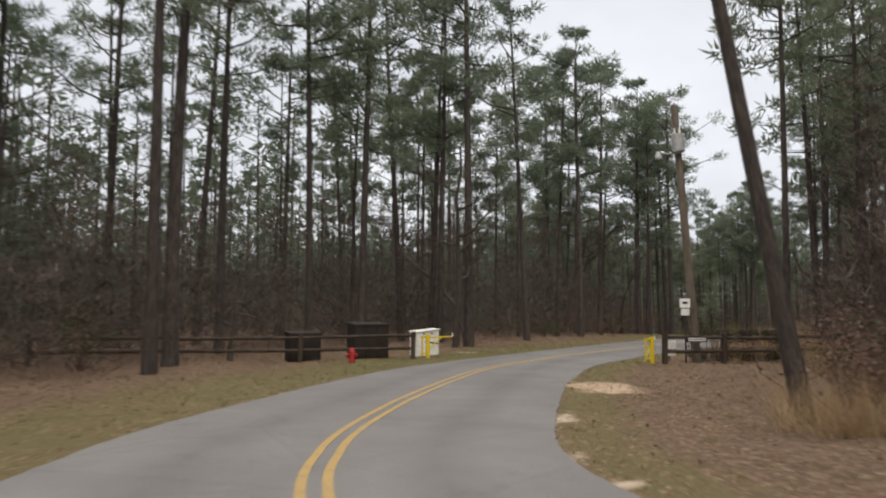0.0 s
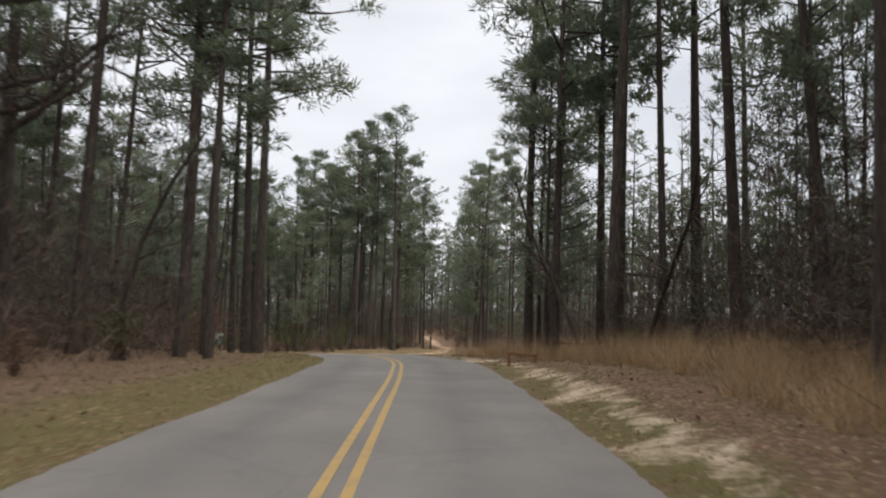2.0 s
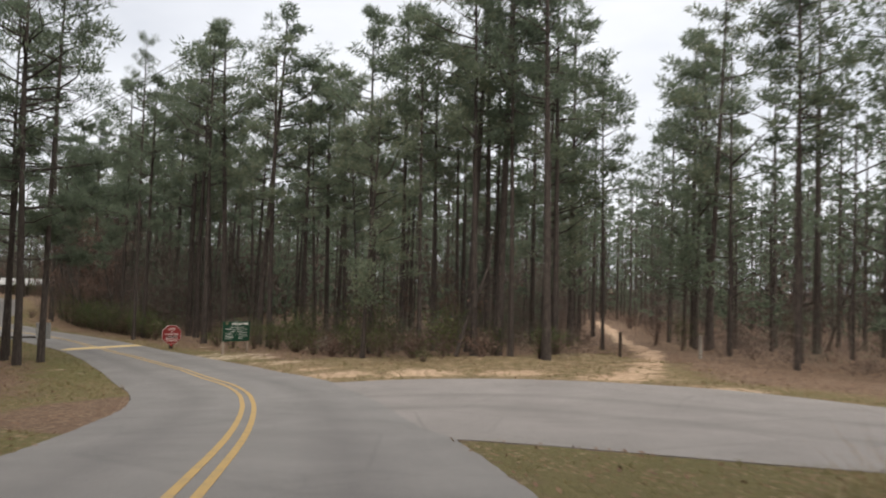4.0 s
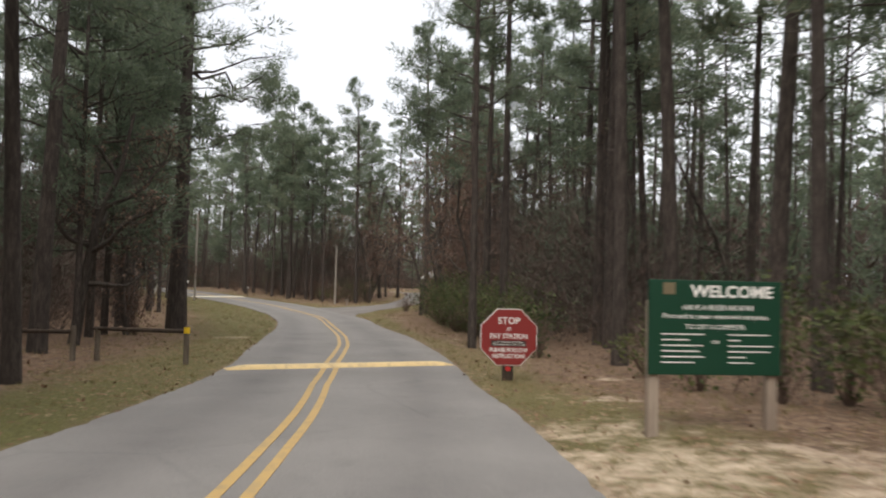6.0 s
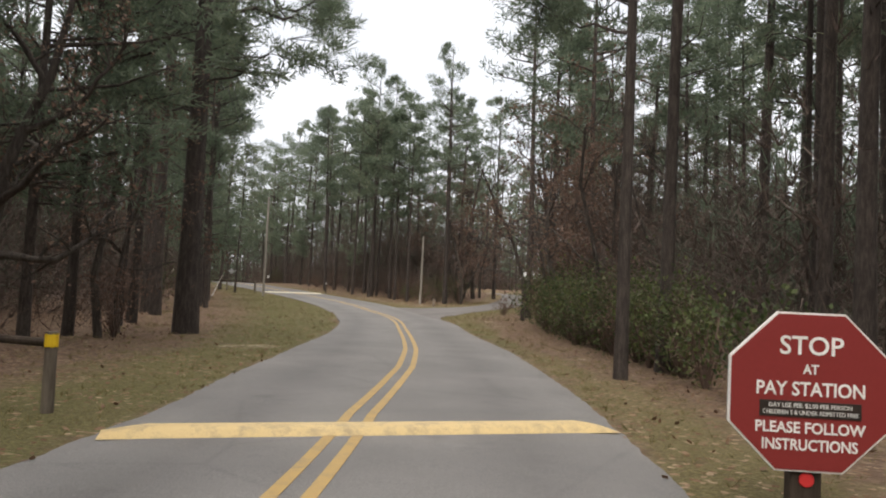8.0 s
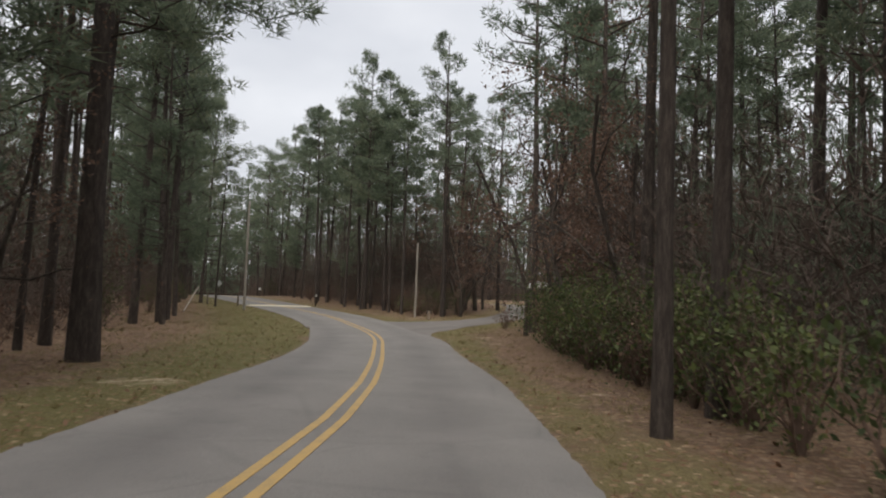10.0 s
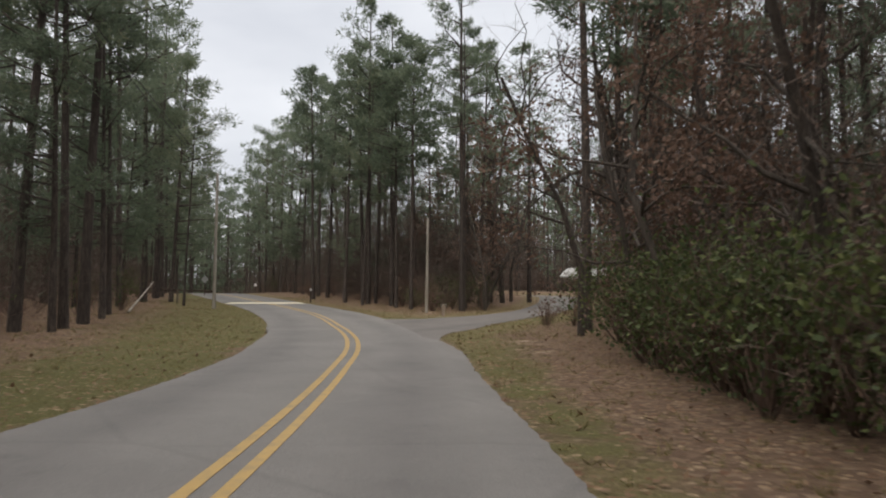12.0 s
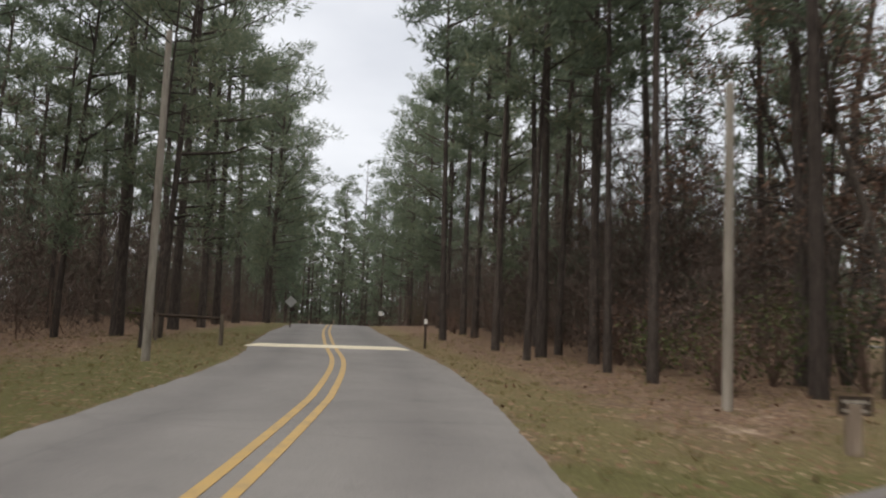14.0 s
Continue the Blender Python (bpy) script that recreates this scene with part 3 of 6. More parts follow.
# ---- trees ----
def pine_arrays(seed, height, radius, crown_from, reach, limbs, puffs, needles, length, width, sides=8, rings=10, dead=4, joints=4, long_limbs=(), tight=1.0):
    """Trunk with limbs, and needles in puffs about the limb ends, of one pine at the origin."""
    rng = np.random.default_rng(seed)
    wood = Heap()
    t = np.linspace(0, 1, rings)
    bend = rng.normal(size=2) * 0.012 * height
    curve = np.c_[bend[0] * np.sin(t * 2.6) * t, bend[1] * np.sin(t * 2.1) * t, t * height]
    rad = radius * ((1 - t) ** 0.75 * 0.88 + 0.1)
    rad[0] *= 1.25
    curve[0, 2] = -0.25
    wood.add(*tube_arrays(curve, rad, sides))
    trunk_at = lambda z: np.array([np.interp(z, curve[:, 2], curve[:, 0]), np.interp(z, curve[:, 2], curve[:, 1]), z])
    heads, leans = [], []

    def puff(c, size, way, count):
        """Needles that stand out from a flattened ball."""
        d = rng.normal(size=(count, 3))
        d /= np.linalg.norm(d, axis=1)[:, None]
        d[:, 2] = d[:, 2] * 0.8 + 0.15
        r = size * rng.uniform(0.15, 1.0, (count, 1)) ** 0.6
        heads.append(c + d * r * np.array([1, 1, 0.62]))
        leans.append(d * 1.5 + way * 0.5 + np.array([0, 0, 0.35]))

    def limb(z, az, ln, rise, count, thick, k, first=0.5, twigs=0, amount=None):
        p0 = trunk_at(z)
        s = np.linspace(0, 1, k)[:, None]
        way = np.array([np.cos(az), np.sin(az), 0.0])
        kink = rng.normal(size=(k, 3)) * 0.07 * ln * s ** 0.7
        pts = p0 + way * ln * s + np.array([0, 0, 1.0]) * ln * (rise * s + 0.15 * s ** 2) + kink
        wood.add(*tube_arrays(pts, thick * (1 - 0.8 * s[:, 0]), 3 if thick < 0.05 else 6))
        amount = amount or needles
        for i in range(count):
            f = 1.0 if i == 0 else rng.uniform(first, 0.95)
            j = min(int(f * (k - 1)), k - 2)
            q = pts[j] + (pts[j + 1] - pts[j]) * (f * (k - 1) - j)
            off = rng.normal(size=3) * np.array([1, 1, 0.5]) * (0.13 * min(ln, 2.5) if i else 0.05)
            size = tight * (0.3 + 0.13 * min(ln, 2.6)) * rng.uniform(0.75, 1.25)
            e = q + off
            if twigs:
                e = q + off * 1.6 + way * 0.25
                mid = (q + e) / 2 + rng.normal(size=3) * 0.1
                wood.add(*tube_arrays([q, mid, e], [0.022, 0.014, 0.005], 3))
                for _ in range(twigs):
                    g = e + rng.normal(size=3) * np.array([0.38, 0.38, 0.22])
                    wood.add(*tube_arrays([mid, (mid + g) / 2 + rng.normal(size=3) * 0.06, g], [0.012, 0.008, 0.003], 3))
                    puff(g, size * 0.42, way, amount // 2)
            puff(e, size * (0.6 if twigs else 1.0), way, amount)

    for i in range(limbs):
        f = (i + rng.uniform(0, 1)) / limbs
        z = height * (crown_from + (1 - crown_from) * f * 0.97)
        ln = reach * (0.4 + 0.7 * np.sin(np.pi * (0.2 + 0.75 * f)) ** 1.2) * rng.uniform(0.45, 1.2) * (1.0 if f < 0.8 else 0.7)
        limb(z, rng.uniform(0, 2 * np.pi), ln, rng.uniform(-0.1, 0.2) + 0.4 * f, puffs + (1 if rng.uniform() < 0.4 else 0), 0.012 + 0.015 * ln, joints)
    for z, az, ln, rise, count in long_limbs:
        limb(z, az, ln, rise, count, 0.07 if ln > 4 else 0.04, 7, 0.5, 3, 110)
    for i in range(dead):
        z = height * rng.uniform(0.25, crown_from + 0.05)
        ln = rng.uniform(0.4, 1.6)
        az = rng.uniform(0, 2 * np.pi)
        p0 = trunk_at(z)
        tip = p0 + np.array([np.cos(az) * ln, np.sin(az) * ln, rng.uniform(-0.2, 0.35) * ln])
        mid = (p0 + tip) / 2 + rng.normal(size=3) * 0.06
        wood.add(*tube_arrays([p0, mid, tip], [0.026, 0.015, 0.004], 3))
    puff(trunk_at(height * 0.98), 0.55, np.array([0, 0, 1.0]), needles)
    return wood.done(), blades(rng, np.vstack(heads), np.vstack(leans), 1, length, width)


def hardwood_arrays(seed, height, radius, leaves, leaf_size=0.075, lean=0.1):
    """A leafless crooked hardwood; leaves: how many dead ones still cling."""
    rng = np.random.default_rng(seed)
    wood, boughs = Heap(), Heap()
    tips = []

    def grow(p, d, ln, r, level):
        k = 5 if level < 2 else 3
        pts = [p]
        for _ in range(k - 1):
            d = d + rng.normal(size=3) * (0.22 + 0.14 * level) + np.array([0, 0, 0.06])
            d /= np.linalg.norm(d)
            pts.append(pts[-1] + d * ln / (k - 1))
        pts = np.array(pts)
        (boughs if level else wood).add(*tube_arrays(pts, r * np.linspace(1, 0.35 if level < 3 else 0.15, k), (8, 5, 3, 3)[level]))
        if level == 3:
            tips.extend(pts[1:])
            return
        for _ in range((7, 6, 5)[level]):
            f = rng.uniform(0.35 if level == 0 else 0.2, 1.0)
            i = min(int(f * (k - 1)), k - 2)
            q = pts[i] + (pts[i + 1] - pts[i]) * (f * (k - 1) - i)
            e = rng.normal(size=3)
            e -= d * (e @ d)
            e /= np.linalg.norm(e)
            e = e * 0.95 + d * rng.uniform(0.3, 0.8)
            e /= np.linalg.norm(e)
            grow(q, e, ln * rng.uniform(0.28, 0.5), r * (1 - 0.6 * f) * 0.5, level + 1)

    way = np.array([rng.normal() * lean, rng.normal() * lean, 1.0])
    grow(np.array([0, 0, -0.2]), way / np.linalg.norm(way), height * 0.8, radius, 0)
    tips = np.array(tips)
    got = None
    if leaves:
        at = tips[rng.integers(0, len(tips), leaves)] + rng.normal(size=(leaves, 3)) * 0.1
        got = leaf_quads(rng, at, leaf_size)
    return wood.done(), boughs.done(), got


def limby_oak_arrays(seed, way, height, radius, limbs, leaves=0, leaf_size=0.04):
    """An old oak: a bent trunk that leans along way, and sinuous heavy limbs (height, heading, length, rise) with twigs."""
    rng = np.random.default_rng(seed)
    wood, boughs, tips = Heap(), Heap(), []
    t = np.linspace(0, 1, 9)[:, None]
    bend = np.cumsum(rng.normal(size=(9, 3)) * np.array([0.09, 0.09, 0]), 0) * (height / 9)
    stem = np.array([0, 0, -0.25]) + np.array([way[0], way[1], 1.0]) * height * t ** np.array([1.3, 1.3, 1.0]) + bend
    wood.add(*tube_arrays(stem, radius * np.linspace(1.2, 0.3, 9), 9))

    def bough(p, d, ln, r, level):
        k = 9 if level == 0 else 5 if level == 1 else 3
        pts = [p]
        for _ in range(k - 1):
            d = d + rng.normal(size=3) * np.array([0.3, 0.3, 0.24]) + np.array([0, 0, 0.03])
            d /= np.linalg.norm(d)
            pts.append(pts[-1] + d * ln / (k - 1))
        pts = np.array(pts)
        boughs.add(*tube_arrays(pts, r * np.linspace(1, 0.22, k), (7, 5, 3, 3)[level]))
        if level == 3:
            tips.extend(pts[1:])
            return
        for _ in range((11, 6, 4)[level]):
            f = rng.uniform(0.15, 1.0)
            i = min(int(f * (k - 1)), k - 2)
            q = pts[i] + (pts[i + 1] - pts[i]) * (f * (k - 1) - i)
            e = rng.normal(size=3) * np.array([1, 1, 0.8])
            e = e / np.linalg.norm(e) + d * 0.8 + np.array([0, 0, 0.15])
            bough(q, e / np.linalg.norm(e), ln * rng.uniform(0.25, 0.42), r * (1 - 0.7 * f) * 0.5 + 0.003, level + 1)

    for z, az, ln, rise in limbs:
        i = z / height
        p = np.array([np.interp(i, t[:, 0], stem[:, c]) for c in range(3)])
        d = np.array([math.cos(radians(az)), math.sin(radians(az)), rise])
        bough(p, d / np.linalg.norm(d), ln, radius * (0.5 - 0.3 * i) + 0.02, 0)
    tips = np.array(tips)
    got = leaf_quads(rng, tips[rng.integers(0, len(tips), leaves)] + rng.normal(size=(leaves, 3)) * 0.08, leaf_size) if leaves else None
    return wood.done(), boughs.done(), got


def shrub_arrays(seed, height, spread, leaves, leaf_size, stems=14):
    """A bush: stems from one root, with leaves about their outer parts."""
    rng = np.random.default_rng(seed)
    wood = Heap()
    heads = []
    for _ in range(stems):
        az, tilt = rng.uniform(0, 2 * np.pi), rng.uniform(0.1, 1.0)
        end = np.array([np.cos(az) * spread * tilt, np.sin(az) * spread * tilt, height * (1.05 - 0.45 * tilt ** 2) * rng.uniform(0.7, 1.05)])
        mid = end * np.array([0.35, 0.35, 0.55]) + rng.normal(size=3) * 0.08 * height
        pts = np.array([[0, 0, -0.1], mid, end])
        wood.add(*tube_arrays(pts, [0.022, 0.014, 0.004], 3))
        for _ in range(6):
            f = rng.uniform(0.25, 1)
            q = mid + (end - mid) * f
            e = q + rng.normal(size=3) * 0.2 * height * np.array([1, 1, 0.7])
            wood.add(np.array([q - [0.008, 0, 0], q + [0.008, 0, 0], e]), [[0, 1, 2]])
            heads += [q, e, (q + e) / 2]
        heads += [mid * f for f in (0.35, 0.55, 0.75, 0.95)]
    heads = np.array(heads)
    if not leaves:
        return wood.done(), None
    at = heads[rng.integers(0, len(heads), leaves)] + rng.normal(size=(leaves, 3)) * np.array([0.1, 0.1, 0.08]) * height
    at[:, 2] = np.abs(at[:, 2])
    return wood.done(), leaf_quads(rng, at, leaf_size)


def thicket_arrays(seed, height, stems=13):
    """A tangle of bare stems and twigs."""
    rng = np.random.default_rng(seed)
    h = Heap()
    for _ in range(stems):
        root = rng.normal(size=3) * np.array([0.6, 0.6, 0])
        root[2] = -0.08
        end = root + np.array([rng.normal() * 0.4, rng.normal() * 0.4, rng.uniform(0.45, 1.1)]) * height
        mid = (root + end) / 2 + rng.normal(size=3) * 0.08 * height
        w = rng.uniform(0.004, 0.01)
        a = rng.uniform(0, np.pi)
        side = np.array([np.cos(a), np.sin(a), 0]) * w
        h.add(np.array([root - side, root + side, mid + side * 0.7, mid - side * 0.7, end]), [[0, 1, 2], [0, 2, 3], [3, 2, 4]])
        for _ in range(4):
            f = rng.uniform(0.3, 1)
            q = mid + (end - mid) * f
            e = q + np.array([rng.normal() * 0.28, rng.normal() * 0.28, rng.uniform(-0.05, 0.35)]) * height * 0.6
            s = np.cross(e - q, rng.normal(size=3))
            s *= 0.004 / (np.linalg.norm(s) + 1e-9)
            h.add(np.array([q - s, q + s, e]), [[0, 1, 2]])
    return h.done()


def strew(templates, rows):
    """Copies of triangle sets, each row: which, x, y, z, turn, scale, scale upward. Returns one joined set."""
    vs, ts, n = [], [], 0
    for which, x, y, z, a, s, sz in rows:
        v, t = templates[which]
        c, k = math.cos(a) * s, math.sin(a) * s
        w = np.empty_like(v)
        w[:, 0] = v[:, 0] * c - v[:, 1] * k + x
        w[:, 1] = v[:, 0] * k + v[:, 1] * c + y
        w[:, 2] = v[:, 2] * sz + z
        vs.append(w)
        ts.append(t + n)
        n += len(v)
    return np.vstack(vs), np.vstack(ts)


# ---- ground, roads ----
def axis(lo, hi, step, far):
    mid = np.arange(lo, hi + step / 2, step)
    out, g = [], step
    while sum(out) < far:
        g *= 1.28
        out.append(g)
    out = np.cumsum(out)
    return np.r_[lo - out[::-1], mid, hi + out]


def build_ground():
    xs, ys = axis(-78, 24, 0.6, 2600), axis(-84, 98, 0.6, 2600)
    gx, gy = np.meshgrid(xs, ys, indexing="ij")
    x, y = gx.ravel(), gy.ravel()
    g = paved_gap(x, y)
    z = lie(x, y) + rises(x, y) - 0.035 * np.clip((0.0 - g) / 0.4, 0, 1)
    n, m = len(xs), len(ys)
    i, j = np.meshgrid(np.arange(n - 1), np.arange(m - 1), indexing="ij")
    q = np.stack([i * m + j, (i + 1) * m + j, (i + 1) * m + j + 1, i * m + j + 1], -1).reshape(-1, 4)
    me = mesh_of("ground", np.c_[x, y, z], q, [GROUND], smooth=True)
    off, k = signed_main(x, y)
    s = MAINLEN[k]
    left = clear_left(s) - 2.8
    right = clear_right(s) - 2.8
    reach = np.where(off < 0, left, right)
    reach = np.where((off > 0) & (s > 25) & (s < 100), 0.42 * reach, reach) * np.where(s > 150, np.where(off < 0, 1.2, 0.75), 1.0)
    grass = np.clip(1.1 - g / np.maximum(reach, 0.5), 0, 1) * np.clip(0.62 + g * 0.9, 0, 1)
    meadow = np.clip((x + 8) / 2, 0, 1) * np.clip((13 - x) / 3, 0, 1) * np.clip((y - 14) / 2, 0, 1) * np.clip((31.5 - y) / 3, 0, 1)
    grass = np.maximum(grass, 0.95 * meadow * np.clip(0.62 + g * 0.9, 0, 1))
    lush = np.clip(np.where(off < 0, 0.68, 0.5) + 0.3 * np.sin(x * 0.21 + 1) * np.sin(y * 0.17), 0, 1)
    lush = np.clip(lush + 0.3 * (s > 152) - 0.55 * ((s > 176) & (off > 0)), 0, 1)
    lush = lush * (1 - 0.7 * meadow)
    sand = 0.4 * meadow
    for sx, sy, sr, amount in SANDS:
        sand = np.maximum(sand, (amount + 0.05) * np.exp(-((x - sx) ** 2 + (y - sy) ** 2) / (2 * sr * sr)))
    dt, _ = off_line(TRACK, x, y)
    sand = np.maximum(sand, 0.62 * np.clip(1.5 - dt * 1.1, 0, 1))
    sand = np.maximum(sand, 0.3 * np.exp(-((g - 0.15) / 0.25) ** 2))
    sand = np.maximum(sand, 0.66 * np.exp(-((g - 0.12) / 0.16) ** 2) * ((off > 0) & (s > 24) & (s < 46)))
    band = np.exp(-((g - 0.85) / 0.45) ** 2) * ((off > 0) & (s > 57) & (s < 97))
    sand = np.maximum(sand, 0.6 * band)
    clay = np.clip((y - 12) / 5, 0, 1) * np.clip((30 - y) / 4, 0, 1) * np.clip((x + 9) / 3, 0, 1)
    clay = np.maximum(clay, np.clip(2.5 - dt, 0, 1))
    clay = np.maximum(clay, 0.9 * (np.hypot(x + 8, y + 56.5) < 3))
    for name, val in (("grass", grass), ("lush", lush), ("sand", sand), ("clay", clay)):
        me.attributes.new(name, 'FLOAT', 'POINT').data.foreach_set("value", val.astype(np.float32))
    return tagged(new("ground", me), "forest floor of brown leaf litter, dormant grass and pale sand", "ground", kind="structure")


def clear_left(s):
    """Metres left of the main road's middle that stay free of trees."""
    return np.interp(s, [0, 30, 55, 75, 100, 112, 122, 134, 140, 150, 162, 175, 190, 210, 260], [9, 9.5, 8.5, 6.6, 6.2, 7.5, 7.6, 7, 7.5, 6.5, 8.5, 9.5, 8.0, 4.8, 4.5])


def clear_right(s):
    return np.interp(s, [0, 30, 55, 80, 95, 105, 116, 124, 134, 142, 148, 156, 165, 176, 190, 260], [8, 8, 8, 7.5, 7.5, 9, 8, 6.5, 6.0, 5.4, 4.5, 4.7, 6.6, 7, 5.5, 4.5])


SANDS = [(-8.2, -56.1, 0.8, 0.85), (-7.9, -57.1, 0.7, 0.8), (-3.3, -33.5, 0.8, 0.55), (-1.9, -28.5, 0.8, 0.58), (-0.6, -23.5, 0.8, 0.6), (0.6, -18.5, 0.8, 0.55), (2.6, -8.5, 1.4, 0.62), (3.6, -13.0, 0.8, 0.5),
         (-1.5, 21.0, 1.5, 0.62), (1.5, 20.8, 1.6, 0.66), (4.6, 20.6, 1.5, 0.64), (7.6, 18.6, 1.5, 0.62), (9.4, 15.0, 1.5, 0.6), (-2.6, 24.2, 1.3, 0.55), (-4.4, 28.4, 1.3, 0.55),
         (-5.6, 31.2, 1.0, 0.52), (-7.6, 31.6, 1.6, 0.5), (-8.6, 33.2, 1.2, 0.48), (-6.2, 32.6, 1.2, 0.5), (-9.6, 36.0, 0.7, 0.52), (-10.4, 39.2, 0.7, 0.5), (-12.6, 25.4, 0.5, 0.55), (-11.6, 24.6, 0.4, 0.55), (-24.0, 42.6, 0.8, 0.52), (-14.4, -44.0, 0.7, 0.55),
         (-13.4, -41.6, 0.5, 0.55), (-28.6, 58.6, 1.1, 0.42), (-27.2, 57.0, 0.9, 0.4), (-41.2, 69.5, 1.2, 0.36), (-40.2, 67.8, 1.0, 0.36), (-5.6, -46.5, 0.6, 0.48), (-18.6, 47.2, 0.5, 0.48)]


def ribbon(name, line, left, right, mat, lift, across=9, thick=0.12, parent=None):
    """A slab of asphalt or paint along a line, following the land."""
    d = np.gradient(line, axis=0)
    d /= np.hypot(*d.T)[:, None]
    nrm = np.c_[d[:, 1], -d[:, 0]]
    f = np.linspace(0, 1, across)
    offs = -left[:, None] * (1 - f) + right[:, None] * f
    p = line[:, None] + nrm[:, None] * offs[..., None]
    z = lie(p[..., 0].ravel(), p[..., 1].ravel()).reshape(offs.shape) + lift
    if across > 2:
        z[:, 0] -= 0.8 * lift
        z[:, -1] -= 0.8 * lift
    top = np.dstack([p, z])
    skirt_l, skirt_r = top[:, :1].copy(), top[:, -1:].copy()
    skirt_l[..., 2] -= thick
    skirt_r[..., 2] -= thick
    grid = np.concatenate([skirt_l, top, skirt_r], 1)
    n, m = grid.shape[:2]
    i, j = np.meshgrid(np.arange(n - 1), np.arange(m - 1), indexing="ij")
    q = np.stack([i * m + j, i * m + j + 1, (i + 1) * m + j + 1, (i + 1) * m + j], -1).reshape(-1, 4)
    me = mesh_of(name, grid.reshape(-1, 3), q, [mat])
    val = np.concatenate([offs[:, :1], offs, offs[:, -1:]], 1).ravel().astype(np.float32)
    me.attributes.new("across", 'FLOAT', 'POINT').data.foreach_set("value", val)
    ob = new(name, me)
    ob.parent = parent
    return ob


def build_roads():
    rng = np.random.default_rng(4)
    k = np.arange(0, len(MAIN) - 1, 0.4)
    fine = np.c_[np.interp(k, np.arange(len(MAIN)), MAIN[:, 0]), np.interp(k, np.arange(len(MAIN)), MAIN[:, 1])]
    slow = lambda: np.interp(k, np.arange(0, len(MAIN) + 6, 6), rng.normal(size=len(np.arange(0, len(MAIN) + 6, 6))) * 0.035)
    ragged = lambda: slow() + rng.normal(size=len(k)) * 0.014
    road = ribbon("road", fine, half_main(k, -1) + ragged(), half_main(k, 1) + ragged(), ASPHALT, 0.03, 11, 0.08)
    tagged(road, "two-lane road of aged grey asphalt winding through pine forest", "road", kind="structure")
    for side in (-1, 1):
        a = np.full(len(MAIN), 0.05)
        d = MAINDIR
        line = MAIN + np.c_[d[:, 1], -d[:, 0]] * (line_shift(np.arange(len(MAIN))) + 0.12 * side)[:, None]
        ob = ribbon("centre_line", line, a, a, YELLOWLINE, 0.036, 2, 0.004, road)
        tagged(ob, "worn yellow painted centre line")
    s = np.arange(len(SIDE)) * 0.5
    side_road = ribbon("side_road", SIDE, side_half(s, -1), side_half(s, 1), ASPHALT3, 0.022, 9, 0.06)
    tagged(side_road, "narrow older asphalt side road bending into the trees", "road", kind="structure")
    s = np.arange(len(LOT)) * 0.5
    w = lot_half(s)
    lot = ribbon("paved_turnout", LOT, w, w, ASPHALT2, 0.016, 13, 0.06)
    tagged(lot, "wide grey asphalt turnout beside the road", "pavement", kind="structure")


def build_hump(name, a, b, wide, high, mat, label):
    """A rounded speed hump across the road from a to b, with sloped ends."""
    a, b = np.array(a), np.array(b)
    ln = np.hypot(*(b - a))
    d = (b - a) / ln
    nrm = np.array([-d[1], d[0]])
    u, w = np.linspace(0, 1, 40), np.linspace(-1, 1, 9)
    x = a[0] + d[0] * ln * u[:, None] + nrm[0] * w * wide / 2
    y = a[1] + d[1] * ln * u[:, None] + nrm[1] * w * wide / 2
    ends = np.clip(np.minimum(u, 1 - u) * ln / 0.35, 0, 1)[:, None]
    z = lie(x.ravel(), y.ravel()).reshape(x.shape) + 0.028 + high * (1 - w ** 4) * ends ** 0.7
    i, j = np.meshgrid(np.arange(39), np.arange(8), indexing="ij")
    q = np.stack([i * 9 + j, i * 9 + j + 1, (i + 1) * 9 + j + 1, (i + 1) * 9 + j], -1).reshape(-1, 4)
    me = mesh_of(name, np.dstack([x, y, z]).reshape(-1, 3), q[:, ::-1], [mat], smooth=True)
    return tagged(new(name, me), label, "speed hump")


build_ground()
build_roads()
build_hump("speed_hump", (-16.83, 35.48), (-14.12, 39.46), 0.42, 0.075, HUMPPAINT, "pale yellow painted speed hump across the asphalt road")
build_hump("speed_hump", (-55.4, 68.1), (-53.2, 72.0), 0.42, 0.07, HUMPWHITE, "faded cream painted speed hump across the asphalt road")

# ---- signs, posts and rails ----
def octagon(r, depth, y0, inset=0.0, bm=None):
    own = bmesh.new()
    k = (r - inset) / math.cos(math.pi / 8)
    ring = [own.verts.new((k * math.cos(math.pi / 8 + i * math.pi / 4), y0, k * math.sin(math.pi / 8 + i * math.pi / 4))) for i in range(8)]
    f = own.faces.new(ring)
    got = bmesh.ops.extrude_face_region(own, geom=[f])
    bmesh.ops.translate(own, vec=(0, depth, 0), verts=[v for v in got["geom"] if isinstance(v, bmesh.types.BMVert)])
    bmesh.ops.recalc_face_normals(own, faces=own.faces)
    return join(bm, own)


